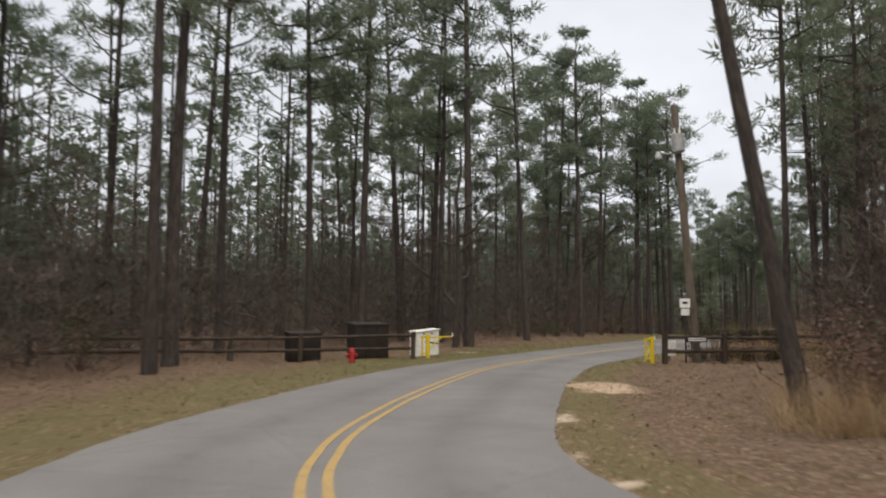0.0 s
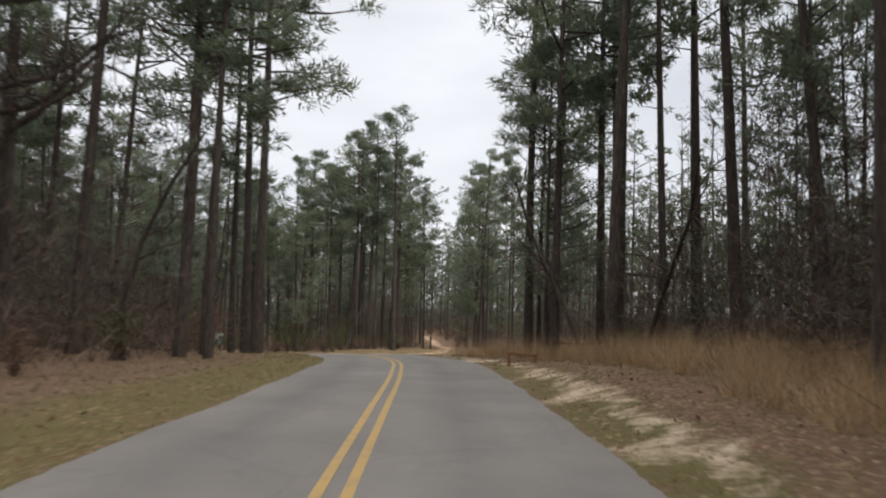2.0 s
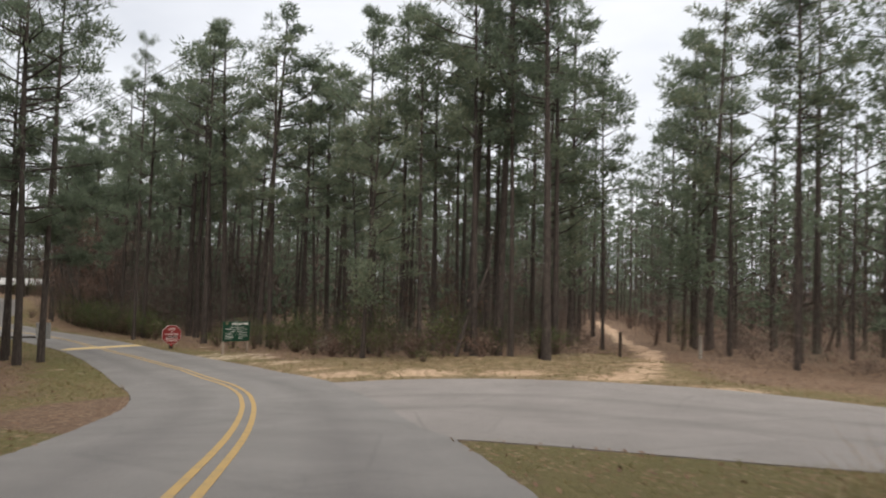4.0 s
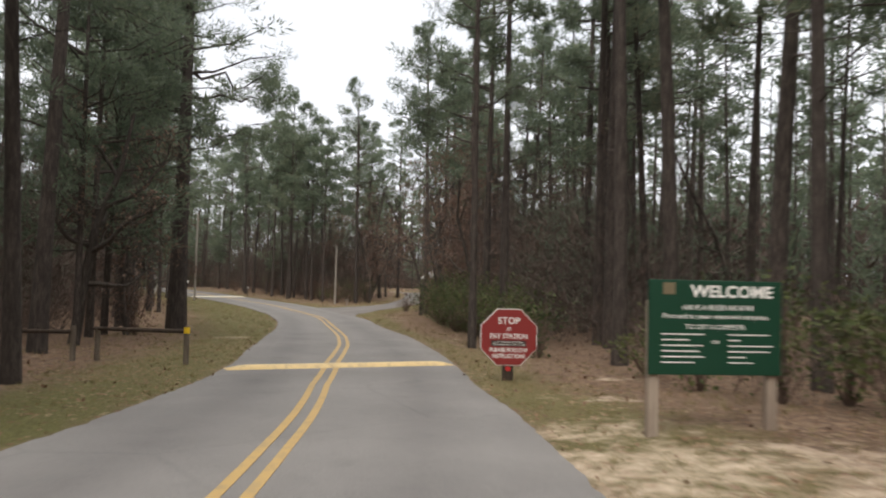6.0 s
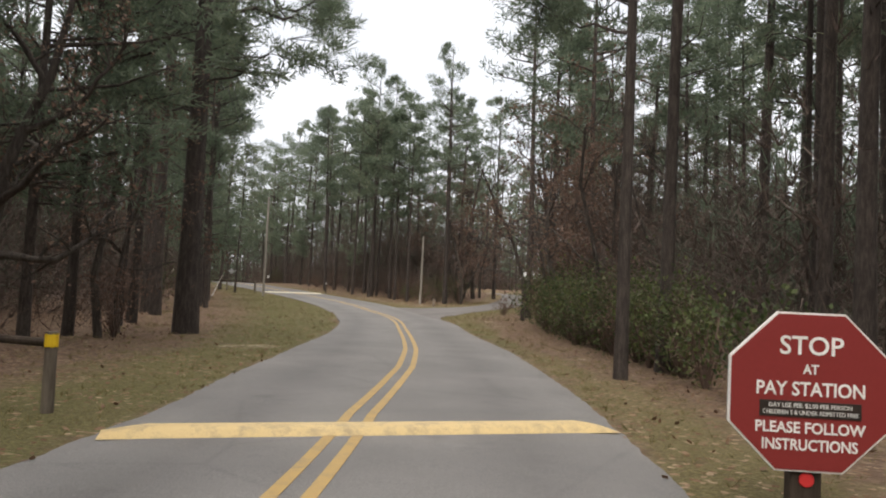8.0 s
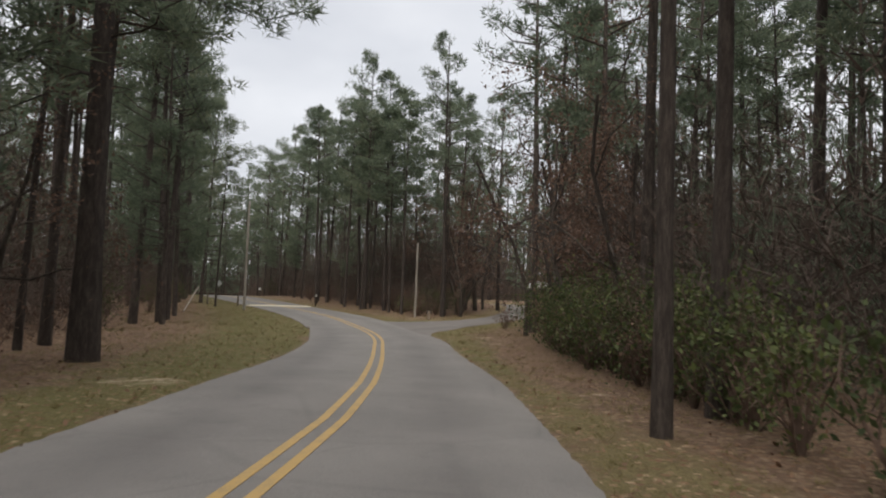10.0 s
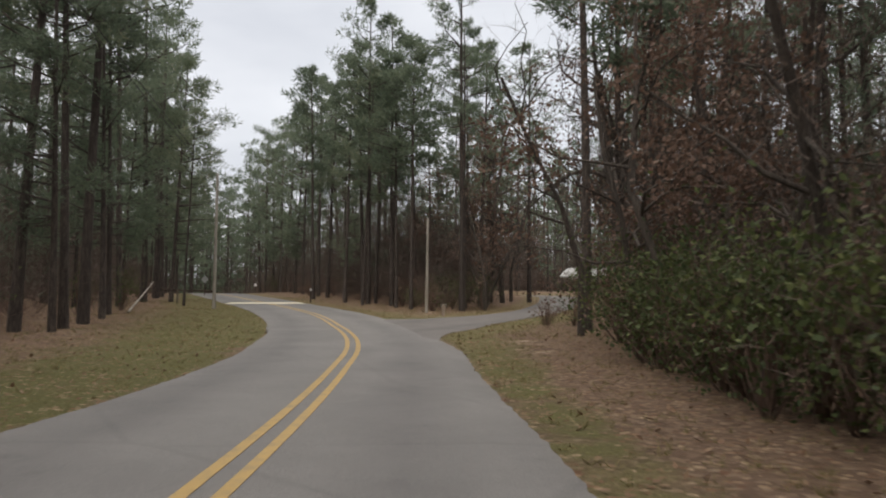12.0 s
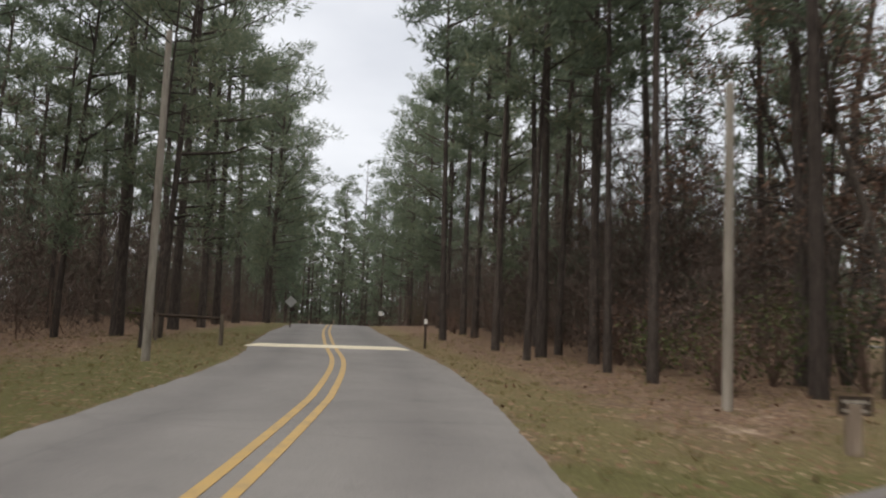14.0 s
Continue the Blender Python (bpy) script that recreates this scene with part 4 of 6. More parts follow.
def build_stop_sign():
    x, y, z = -11.87, 37.6, z_at(-11.87, 37.6)
    root = empty("stop_sign", x, y, z, 33.0, "brick red octagonal stop sign with white lettering on short post", "sign")
    c = 1.01 - z
    post = part("post", box(0.2, 0.12, c + 0.3, (0.0, 0.09, (c + 0.3) / 2 - 0.1), bevel=0.015), DARKWOOD, root, "dark timber post")
    dot = rod(0.05, 0.05, 0.012, (0.0, 0.03, c - 0.57), (90, 0, 0), 20)
    part("reflector", dot, REFLECTRED, post, "round red reflector")
    rim = part("board", octagon(0.515, 0.03, 0.0), WHITE, root, "white edge of the board")
    face = part("face", octagon(0.515, 0.006, -0.006, 0.012), SIGNRED, rim, "brick red face")
    yy = -0.0065
    for text, size, zz, wide in (("STOP", 0.17, 0.295, 0.40), ("AT", 0.085, 0.145, 0.10), ("PAY STATION", 0.125, 0.015, 0.68), ("PLEASE FOLLOW", 0.1, -0.235, 0.69), ("INSTRUCTIONS", 0.1, -0.345, 0.6)):
        lettering(text, size, WHITE, rim, (0, yy, zz), wide, bold=0.002)
    plate = part("plate", box(0.64, 0.006, 0.105, (0.0, -0.009, -0.112), bevel=0.002), BLACKPLATE, rim, "dark fee plate")
    rim.location.z = c
    lettering("DAY USE FEE: $2.00 PER PERSON", 0.04, WHITE, plate, (0, -0.012, -0.09), 0.52)
    lettering("CHILDREN 5 & UNDER ADMITTED FREE", 0.04, WHITE, plate, (0, -0.012, -0.135), 0.6)
    return root


def build_welcome_sign():
    a, b = Vector((-8.02, 32.93)), Vector((-6.93, 33.74))
    mid, ln = (a + b) / 2, (b - a).length
    z = z_at(mid.x, mid.y)
    turn = math.degrees(math.atan2(b.y - a.y, b.x - a.x))
    root = empty("welcome_sign", mid.x, mid.y, z, turn, "dark green wooden welcome board with white lettering on two pale posts", "sign")
    for sx in (-1, 1):
        part("post", box(0.115, 0.1, 1.45, (sx * ln * 0.475, 0.07, 0.62), bevel=0.015), PALEPOST, root, "pale weathered timber post")
    h = 0.98
    zc = 2.08 - z - h / 2
    board = part("board", box(ln * 1.06, 0.035, h, (0, 0, zc), bevel=0.01), SIGNGREEN, root)
    w = ln
    y0 = -0.0185
    part("emblem", box(0.13, 0.006, 0.12, (-0.43 * w + 0.08, y0, zc + 0.4), bevel=0.03), EMBLEM, board, "small faded tan emblem")
    lettering("WELCOME", 0.17, WHITE, board, (0.13 * w, y0, zc + 0.37), 0.66 * w, bold=0.004)
    lettering("HAVE A RESERVATION?", 0.075, WHITE, board, (0.02 * w, y0, zc + 0.205), 0.56 * w, bold=0.0)
    lettering("Proceed to your reserved campsite.", 0.07, WHITE, board, (0.0, y0, zc + 0.115), 0.84 * w, bold=0.0)
    lettering("TO GET A CAMPSITE:", 0.07, WHITE, board, (0.0, y0, zc + 0.005), 0.48 * w, bold=0.0)
    lettering("OR", 0.05, WHITE, board, (0.0, y0, zc - 0.15), 0.06 * w)
    for col, x0 in ((0, -0.26), (1, 0.27)):
        for i in range(6):
            wide = (0.34, 0.22, 0.33, 0.3, 0.34, 0.26)[i] * w if col == 0 else (0.33, 0.1, 0.36, 0.33, 0.14, 0.2)[i] * w
            part("text_bar", box(wide, 0.004, 0.011, (x0 * w - 0.17 * w + wide / 2, y0, zc - 0.07 - 0.058 * i), bevel=0.0), WHITE, board)
    return root


def sign_on_post(name, x, y, post_h, wide, high, top, turn, post_mat, panel_mat, label, diamond=False, thick=0.05):
    root = empty(name, x, y, z_at(x, y), turn, label, "sign")
    part("post", box(thick, thick * 0.8, post_h + 0.2, (0, 0.03, post_h / 2 - 0.1), bevel=0.006), post_mat, root)
    p = box(wide, 0.008, high, (0, -0.005, 0), (0, 45 if diamond else 0, 0), bevel=0.003)
    ob = part("panel", p, panel_mat, root)
    ob.location.z = top - high / 2
    return root, ob


def timber_rail(x, y, x2, y2, high, band, label, rail_h=0.62, extra=()):
    """A low barrier: round posts with one round beam."""
    z = z_at(x, y)
    root = empty("timber_barrier", x, y, z, 0, label, "barrier")
    post = part("post", rod(0.06, 0.056, high + 0.2, (0, 0, -0.2), sides=14, wobble=0.003), WOOD, root, smooth=False)
    if band:
        part("band", rod(0.0625, 0.061, 0.13, (0, 0, high - 0.15), sides=14), REFLECTYELLOW, post, "yellow painted band")
    ez = z_at(x2, y2) - z
    part("beam", between((0, 0, rail_h), (x2 - x, y2 - y, ez + rail_h), 0.042, 10), DARKWOOD, root, "dark round beam")
    for px, py in extra:
        part("post", rod(0.058, 0.054, high + 0.1, (px - x, py - y, z_at(px, py) - z - 0.2), sides=12, wobble=0.003), WOOD, root)
    return root


def split_fence(name, posts, label, high=1.0):
    """Square posts with two long rails between each pair."""
    x0, y0 = posts[0]
    z0 = z_at(x0, y0)
    root = empty(name, x0, y0, z0, 0, label, "fence")
    rnd = random.Random(5)
    prev = None
    for x, y in posts:
        z = z_at(x, y) - z0
        part("post", box(0.15, 0.15, high + 0.3, (x - x0, y - y0, z + high / 2 - 0.15), (rnd.uniform(-2, 2), rnd.uniform(-2, 2), rnd.uniform(0, 40)), 0.02), DARKWOOD, root)
        if prev:
            for h in (0.42, 0.84):
                a = (prev[0] - x0, prev[1] - y0, prev[2] + h + rnd.uniform(-0.03, 0.03))
                b = (x - x0, y - y0, z + h + rnd.uniform(-0.03, 0.03))
                part("rail", between(a, b, 0.055, 8), DARKWOOD, root)
        prev = (x, y, z)
    return root


def swing_gate(x, y, turn, label, reach=1.2):
    """A yellow pipe post with a folded tubular gate leaf."""
    root = empty("swing_gate", x, y, z_at(x, y), turn, label, "gate")
    post = rod(0.075, 0.075, 1.0, (0, 0, -0.12), sides=18)
    part("post", post, GATEYELLOW, root, "thick yellow pipe post")
    hinge = between((-0.26, 0, 0.12), (-0.26, 0, 0.84), 0.028, 10)
    hinge = between((-0.26, 0, 0.8), (0, 0, 0.8), 0.024, 8, hinge)
    hinge = between((-0.26, 0, 0.18), (0, 0, 0.18), 0.024, 8, hinge)
    part("hinge", hinge, GATEYELLOW, root, "yellow hinge bracket of the gate")
    part("leaf", between((-0.26, 0.09, 0.76), (reach, 0.09, 0.76), 0.026, 10), GATEYELLOW, root, "thin yellow tube gate leaf")
    part("brace", between((-0.24, 0.09, 0.08), (min(0.75, reach * 0.6), 0.09, 0.74), 0.022, 8), GATEYELLOW, root)
    part("stop_plate", box(0.05, 0.02, 0.14, (reach, 0, 0.83), bevel=0.004), WHITE, root, "white end tag")
    return root


def utility_pole(x, y, high, r, lean, turn, label, top_gear=False, tilt=0.0):
    root = empty("utility_pole", x, y, z_at(x, y), 0, label, "utility pole")
    root.matrix_world = pose(x, y, z_at(x, y), tilt, lean, turn)
    part("shaft", rod(r, r * 0.72, high + 0.3, (0, 0, -0.3), sides=16, wobble=0.004), PALEWOOD if not top_gear else WOOD, root, smooth=False)
    if top_gear:
        can = part("transformer", rod(0.21, 0.21, 0.62, (0.0, -0.34, 7.0), sides=20, bevel=0.03), GREYBACK, root, "grey transformer can")
        part("bushing", rod(0.04, 0.025, 0.22, (0.08, -0.34, 7.61), sides=10), PLASTER, can)
        part("bushing", rod(0.04, 0.025, 0.22, (-0.08, -0.34, 7.61), sides=10), PLASTER, can)
        arm = part("lamp_arm", between((0, 0, 7.0), (-0.62, -0.1, 7.1), 0.022, 8), STEEL, root)
        part("lamp_head", rod(0.13, 0.07, 0.24, (-0.66, -0.1, 6.9), sides=16, bevel=0.02), GREYBACK, arm, "small round security lamp")
    return root


build_stop_sign()
build_welcome_sign()
r, panel = sign_on_post("road_sign", -15.35, 30.0, 1.45, 0.6, 0.74, 1.62, 192, DARKSTEEL, GREYBACK, "grey blank back of a road sign on a dark steel post")
r, panel = sign_on_post("warning_sign", -69.14, 75.37, 1.12, 0.4, 0.4, 1.45, 62, DARKSTEEL, GREYBACK, "grey back of a diamond warning sign by the road", True)
r, panel = sign_on_post("marker_sign", -72.0, 82.0, 0.8, 0.2, 0.24, 0.9, 60, DARKSTEEL, WHITE, "small white sign far along the road edge")
r, panel = sign_on_post("marker_post", -53.9, 73.0, 0.78, 0.09, 0.14, 0.86, 60, DARKSTEEL, WHITE, "thin dark marker post with a white reflector", thick=0.07)
r, panel = sign_on_post("site_marker", -38.85, 67.6, 0.46, 0.3, 0.17, 0.53, 50, PALEPOST, DARKWOOD, "short post with a small brown site board", thick=0.12)
for zz in (0.035, -0.045):
    part("text_bar", box(0.22, 0.004, 0.03, (0, -0.011, zz), bevel=0.0), PALEWOOD, panel)
timber_rail(-18.12, 35.65, -20.2, 35.02, 0.77, True, "round timber barrier rail with a yellow-banded end post", 0.66, [(-20.12, 35.05)])
timber_rail(-20.42, 34.7, -22.3, 32.0, 0.72, False, "dark round timber barrier rail at the forest edge", 0.6, [(-22.2, 32.2)])
timber_rail(-55.6, 67.5, -58.0, 65.6, 0.85, False, "low timber barrier rail with two posts on the grass", 0.72, [(-57.2, 66.2)])
swing_gate(-7.02, -48.9, 42, "open yellow tubular gate folded back along its pipe post", 0.12)
swing_gate(-15.04, -47.7, 55, "open yellow tubular gate standing before a white panel")
split_fence("rail_fence", [(-6.62, -49.0), (-4.75, -48.2), (-2.6, -47.4), (-0.2, -46.5)], "dark split-rail fence with square timber posts")
notice = empty("fence_notice", -5.62, -48.7, z_at(-5.62, -48.7), 23, "red-brown notice board with two white text lines on the fence", "sign")
board = part("board", box(0.72, 0.02, 0.17, (0, -0.03, 0.77), bevel=0.004), BLACKPLATE, notice)
for zz in (0.8, 0.74):
    part("text_bar", box(0.62, 0.004, 0.03, (0, -0.042, zz), bevel=0.0), WHITE, board)
split_fence("rail_fence", [(-15.5, -48.05), (-18.7, -50.8), (-21.9, -53.5), (-25.0, -56.1)], "dark split-rail fence on the grass before bins")


def white_panel_box():
    """A leaning-topped white utility cabinet behind the gate."""
    x, y = -15.6, -46.3
    root = empty("utility_cabinet", x, y, z_at(x, y), 62, "off-white painted utility cabinet with a sloping top behind the gate", "cabinet")
    own = bmesh.new()
    pts = [(-0.63, -0.2, 0), (0.63, -0.2, 0), (0.63, 0.2, 0), (-0.63, 0.2, 0), (-0.63, -0.2, 0.92), (0.63, -0.2, 1.0), (0.63, 0.2, 1.04), (-0.63, 0.2, 0.96)]
    vs = [own.verts.new(p) for p in pts]
    for f in ((0, 3, 2, 1), (4, 5, 6, 7), (0, 1, 5, 4), (1, 2, 6, 5), (2, 3, 7, 6), (3, 0, 4, 7)):
        own.faces.new([vs[i] for i in f])
    bmesh.ops.bevel(own, geom=list(own.edges), offset=0.03, segments=2, affect='EDGES')
    body = part("body", own, PLASTER, root)
    part("lid", box(1.32, 0.46, 0.04, (0, 0, 1.0), (3.5, -3.5, 0), 0.012), PLASTER, root)
    for sx in (-0.25, 0.2):
        part("latch", box(0.1, 0.03, 0.05, (sx, -0.21, 0.88), bevel=0.008), DARKSTEEL, body)
    part("strap", box(0.75, 0.015, 0.06, (0.2, -0.2, 0.52), (0, 8, 0), 0.004), DARKSTEEL, body)
    part("emblem", rod(0.09, 0.09, 0.01, (-0.64, 0.0, 0.72), (0, -90, 0), 18), SIGNGREEN, body, "round dark green emblem")
    return root


def bin_box(x, y, turn, w, d, h, label):
    root = empty("trash_bin", x, y, z_at(x, y), turn, label, "bin")
    body = part("body", box(w, d, h, (0, 0, h / 2), bevel=0.03), BOXBROWN, root)
    part("lid", box(w + 0.06, d + 0.06, 0.09, (0, 0, h + 0.04), (3, 0, 0), 0.02), BOXBROWN, root)
    for i in range(4):
        part("rib", box(0.05, 0.03, h * 0.9, (w * (i / 3 - 0.5) * 0.92, -d / 2 - 0.01, h / 2), bevel=0.008), BOXBROWN, body)
    return root


def hydrant(x, y):
    root = empty("fire_hydrant", x, y, z_at(x, y), 0, "small red fire hydrant standing in the verge grass", "hydrant")
    part("barrel", rod(0.09, 0.085, 0.42, (0, 0, -0.05), sides=16), REDPAINT, root)
    part("flange", rod(0.13, 0.13, 0.03, (0, 0, 0.03), sides=16), REDPAINT, root)
    part("bonnet", rod(0.105, 0.03, 0.14, (0, 0, 0.37), sides=16), REDPAINT, root)
    part("nozzle", rod(0.045, 0.045, 0.12, (0.06, 0, 0.27), (0, 90, 0), 12), REDPAINT, root)
    part("nozzle", rod(0.045, 0.045, 0.12, (-0.06, 0, 0.27), (0, -90, 0), 12), REDPAINT, root)
    return root


white_panel_box()
bin_box(-17.2, -48.3, 40, 1.3, 1.0, 1.2, "dark brown steel trash bin behind the rail fence")
bin_box(-19.0, -50.0, 40, 1.1, 0.9, 0.95, "low dark brown steel trash bin behind the rail fence")
hydrant(-16.7, -51.0)
utility_pole(-5.6, -48.2, 8.7, 0.15, -3.6, 0, "leaning grey timber utility pole with transformer and lamp", True)
sign_root, sp = sign_on_post("notice_sign", -5.95, -48.6, 1.9, 0.33, 0.3, 2.1, 4, DARKSTEEL, WHITE, "two stacked white notice signs beside the utility pole")
part("text_bar", box(0.16, 0.004, 0.08, (0, -0.011, 0.01), bevel=0.0), BLACKPLATE, sp)
part("lower_panel", box(0.27, 0.008, 0.22, (0, -0.005, 1.66), bevel=0.003), WHITE, sign_root)
utility_pole(-50.76, 64.4, 6.6, 0.085, 0.5, 0, "slim pale timber utility pole in the mown grass")
utility_pole(-41.3, 69.3, 4.3, 0.07, 0.4, 0, "pale sawn-off bare timber pole among the pines")
for a, b in ((Vector((-50.91, 64.4, 6.4)), Vector((-8.15, 25.0, 13.0))), (Vector((-50.61, 64.4, 6.4)), Vector((-7.85, 25.0, 13.0))), (Vector((-5.9, -48.3, 11.3)), Vector((-19.0, -78.0, 15.4)))):
    cu = bpy.data.curves.new("cable", 'CURVE')
    cu.dimensions, cu.bevel_depth = '3D', 0.012
    sp = cu.splines.new('POLY')
    sp.points.add(15)
    for i in range(16):
        f = i / 15
        p = a.lerp(b, f)
        sp.points[i].co = (p.x, p.y, p.z - 1.6 * 4 * f * (1 - f) * 0.5, 1)
    cu.materials.append(CABLE)
    tagged(new("overhead_cable", cu), "thin black overhead power cable above the road", "cable")
tagged(part("fallen_limb", between((-49.2, 59.3, z_at(-49.2, 59.3) + 0.05), (-51.4, 61.6, z_at(-51.4, 61.6) + 1.3), 0.05, 8, None, 0.025), PALEWOOD), "pale broken limb leaning beside the grass", "branch")


def low_bench_rail(x, y, turn):
    root = empty("low_rail", x, y, z_at(x, y), turn, "low red-brown timber rail on two short posts beside the road", "barrier")
    part("beam", box(0.95, 0.07, 0.06, (0, 0, 0.3), (0, 4, 0), 0.012), RUSTWOOD, root)
    for sx in (-0.42, 0.42):
        part("post", box(0.08, 0.08, 0.5, (sx, 0, 0.08), bevel=0.012), RUSTWOOD, root)
    return root


low_bench_rail(2.25, -13.8, -8)


def rail_with_board(x, y, turn):
    root = empty("timber_rail", x, y, z_at(x, y), turn, "weathered timber rail with a small red-brown board in dry grass", "barrier")
    part("beam", between((-1.25, 0, 0.72), (1.25, 0, 0.76), 0.045, 8), DARKWOOD, root)
    for sx, m in ((-0.62, PALEWOOD), (0.9, WOOD)):
        part("post", rod(0.06, 0.055, 1.0, (sx, 0.06, -0.2), sides=12, wobble=0.003), m, root)
    board = part("board", box(0.5, 0.03, 0.2, (-0.2, -0.06, 0.74), bevel=0.006), SIGNRED, root, "red-brown board")
    part("text_bar", box(0.42, 0.004, 0.04, (-0.2, -0.077, 0.79), bevel=0.0), WHITE, board)
    return root


rail_with_board(6.7, -9.0, -26)


def white_board(x, y, turn):
    root = empty("white_board", x, y, z_at(x, y), turn, "small off-white painted board behind the fence post", "board")
    part("panel", box(0.42, 0.03, 0.5, (0, 0, 0.42), (4, 0, 0), 0.008), PLASTER, root)
    part("slat", box(0.42, 0.02, 0.05, (0, -0.03, 0.36), (4, 0, 0), 0.004), DARKSTEEL, root)
    part("stake", box(0.05, 0.04, 0.75, (0, 0.04, 0.28), (4, 0, 0), 0.006), WOOD, root)
    return root


white_board(-6.45, -47.7, 12)
for x, y, m, h in ((13.8, 27.2, PALEWOOD, 1.0), (10.6, 28.4, DARKWOOD, 1.1)):
    root = empty("track_post", x, y, z_at(x, y), 0, "short timber post beside the sandy track", "post")
    part("shaft", rod(0.075, 0.07, h + 0.2, (0, 0, -0.2), sides=12, wobble=0.003), m, root)


def build_house():
    x, y = -50.0, 107.0
    z = z_at(x, y) - 0.85
    root = empty("park_shelter", x, y, z, 24, "low brown building with a pale metal roof among trees", "building")
    part("wall", box(10.0, 6.0, 2.1, (0, 0, 1.05), bevel=0.02), DARKWALL, root)
    own = bmesh.new()
    pts = [(-5.8, -4.6, 2.2), (5.8, -4.6, 2.2), (5.8, 0, 3.0), (-5.8, 0, 3.0), (-5.8, 4.6, 2.2), (5.8, 4.6, 2.2)]
    vs = [own.verts.new(p) for p in pts]
    own.faces.new([vs[0], vs[1], vs[2], vs[3]])
    own.faces.new([vs[3], vs[2], vs[5], vs[4]])
    got = bmesh.ops.extrude_face_region(own, geom=list(own.faces))
    bmesh.ops.translate(own, vec=(0, 0, 0.12), verts=[v for v in got["geom"] if isinstance(v, bmesh.types.BMVert)])
    bmesh.ops.recalc_face_normals(own, faces=own.faces)
    roof = part("roof", own, ROOFMETAL, root)
    for i in range(8):
        part("seam", box(0.05, 4.85, 0.05, (-5.2 + 1.48 * i, -2.3, 2.73), (9.9, 0, 0), 0.0), ROOFMETAL, roof)
    for i in range(5):
        part("post", box(0.14, 0.14, 2.2, (-5.2 + 2.6 * i, -4.2, 1.1), bevel=0.01), DARKWALL, root, "brown porch post")
    for i in range(3):
        win = part("window", box(1.0, 0.06, 0.9, (-3.6 + 3.4 * i, -3.02, 1.3), bevel=0.01), DARKWALL, root)
        part("pane", box(0.86, 0.02, 0.76, (-3.6 + 3.4 * i, -3.06, 1.3), bevel=0.0), GLASSGREY, win)
    return root


build_house()

# ---- the woods ----
PINES, FAR, COARSE = [], [], []
for i, (h, r, cf, reach) in enumerate([(20, 0.19, 0.48, 2.6), (18.5, 0.155, 0.5, 2.3), (21.5, 0.22, 0.5, 2.9), (17, 0.125, 0.52, 2.0), (19, 0.17, 0.38, 2.5), (16, 0.105, 0.44, 1.9), (22, 0.26, 0.52, 3.1), (14.5, 0.12, 0.2, 2.3)]):
    low = i == 7
    PINES.append(pine_arrays(100 + i, h, r, cf, reach, 42 if low else 29, 2, 70 if low else 52, 0.34 if low else 0.38, 0.05 if low else 0.08, joints=3))
PINES.append(pine_arrays(120, 19.5, 0.29, 0.4, 3.0, 32, 2, 110, 0.26, 0.03, long_limbs=((9.4, radians(105), 6.0, 0.0, 9), (8.4, radians(78), 4.2, 0.05, 7), (7.2, radians(125), 2.8, 0.1, 5), (6.4, radians(20), 2.6, 0.1, 6), (5.6, radians(200), 2.6, 0.1, 6), (8.0, radians(160), 3.0, 0.1, 6), (7.4, radians(250), 3.0, 0.1, 6))))
PINES.append(pine_arrays(121, 19.5, 0.19, 0.46, 2.6, 30, 2, 110, 0.26, 0.03, long_limbs=((5.9, radians(205), 2.9, 0.0, 6), (6.6, radians(190), 3.1, 0.1, 7), (7.6, radians(228), 2.8, 0.15, 6), (6.9, radians(30), 2.0, 0.1, 5))))
PINES.append(pine_arrays(122, 18.5, 0.17, 0.4, 2.8, 32, 2, 90, 0.28, 0.036, long_limbs=((4.6, radians(10), 3.0, 0.05, 6), (5.4, radians(70), 3.6, 0.1, 7), (6.2, radians(-40), 3.8, 0.1, 7), (6.8, radians(25), 4.4, 0.1, 9), (7.6, radians(100), 3.6, 0.15, 7), (8.4, radians(-10), 4.2, 0.15, 8), (5.8, radians(180), 3.2, 0.1, 6), (7.0, radians(230), 3.4, 0.1, 7))))
PINES.append(pine_arrays(123, 21.5, 0.22, 0.46, 4.3, 36, 3, 58, 0.38, 0.075, joints=4))
for i, (h, r, cf, reach) in enumerate([(19, 0.15, 0.4, 2.4), (17.5, 0.12, 0.3, 2.3), (20.5, 0.17, 0.45, 2.6), (14, 0.11, 0.2, 2.2), (11, 0.1, 0.1, 2.1)]):
    FAR.append(pine_arrays(300 + i, h, r, cf, reach, 18, 1, 21, 0.36, 0.15, 4, 4, 0, 2, tight=0.75))
for i, (h, r, cf, reach) in enumerate([(19, 0.16, 0.35, 2.6), (15, 0.14, 0.12, 2.5), (20.5, 0.17, 0.3, 2.8)]):
    COARSE.append(pine_arrays(400 + i, h, r, cf, reach, 12, 1, 7, 0.7, 0.48, 3, 3, 0, 2, tight=0.8))


def pine_meshes(pair):
    (wv, wt), (gv, gt) = pair
    return mesh_of("trunk", wv, wt, [BARK], smooth=True), mesh_of("crown", gv, gt, [NEEDLE])


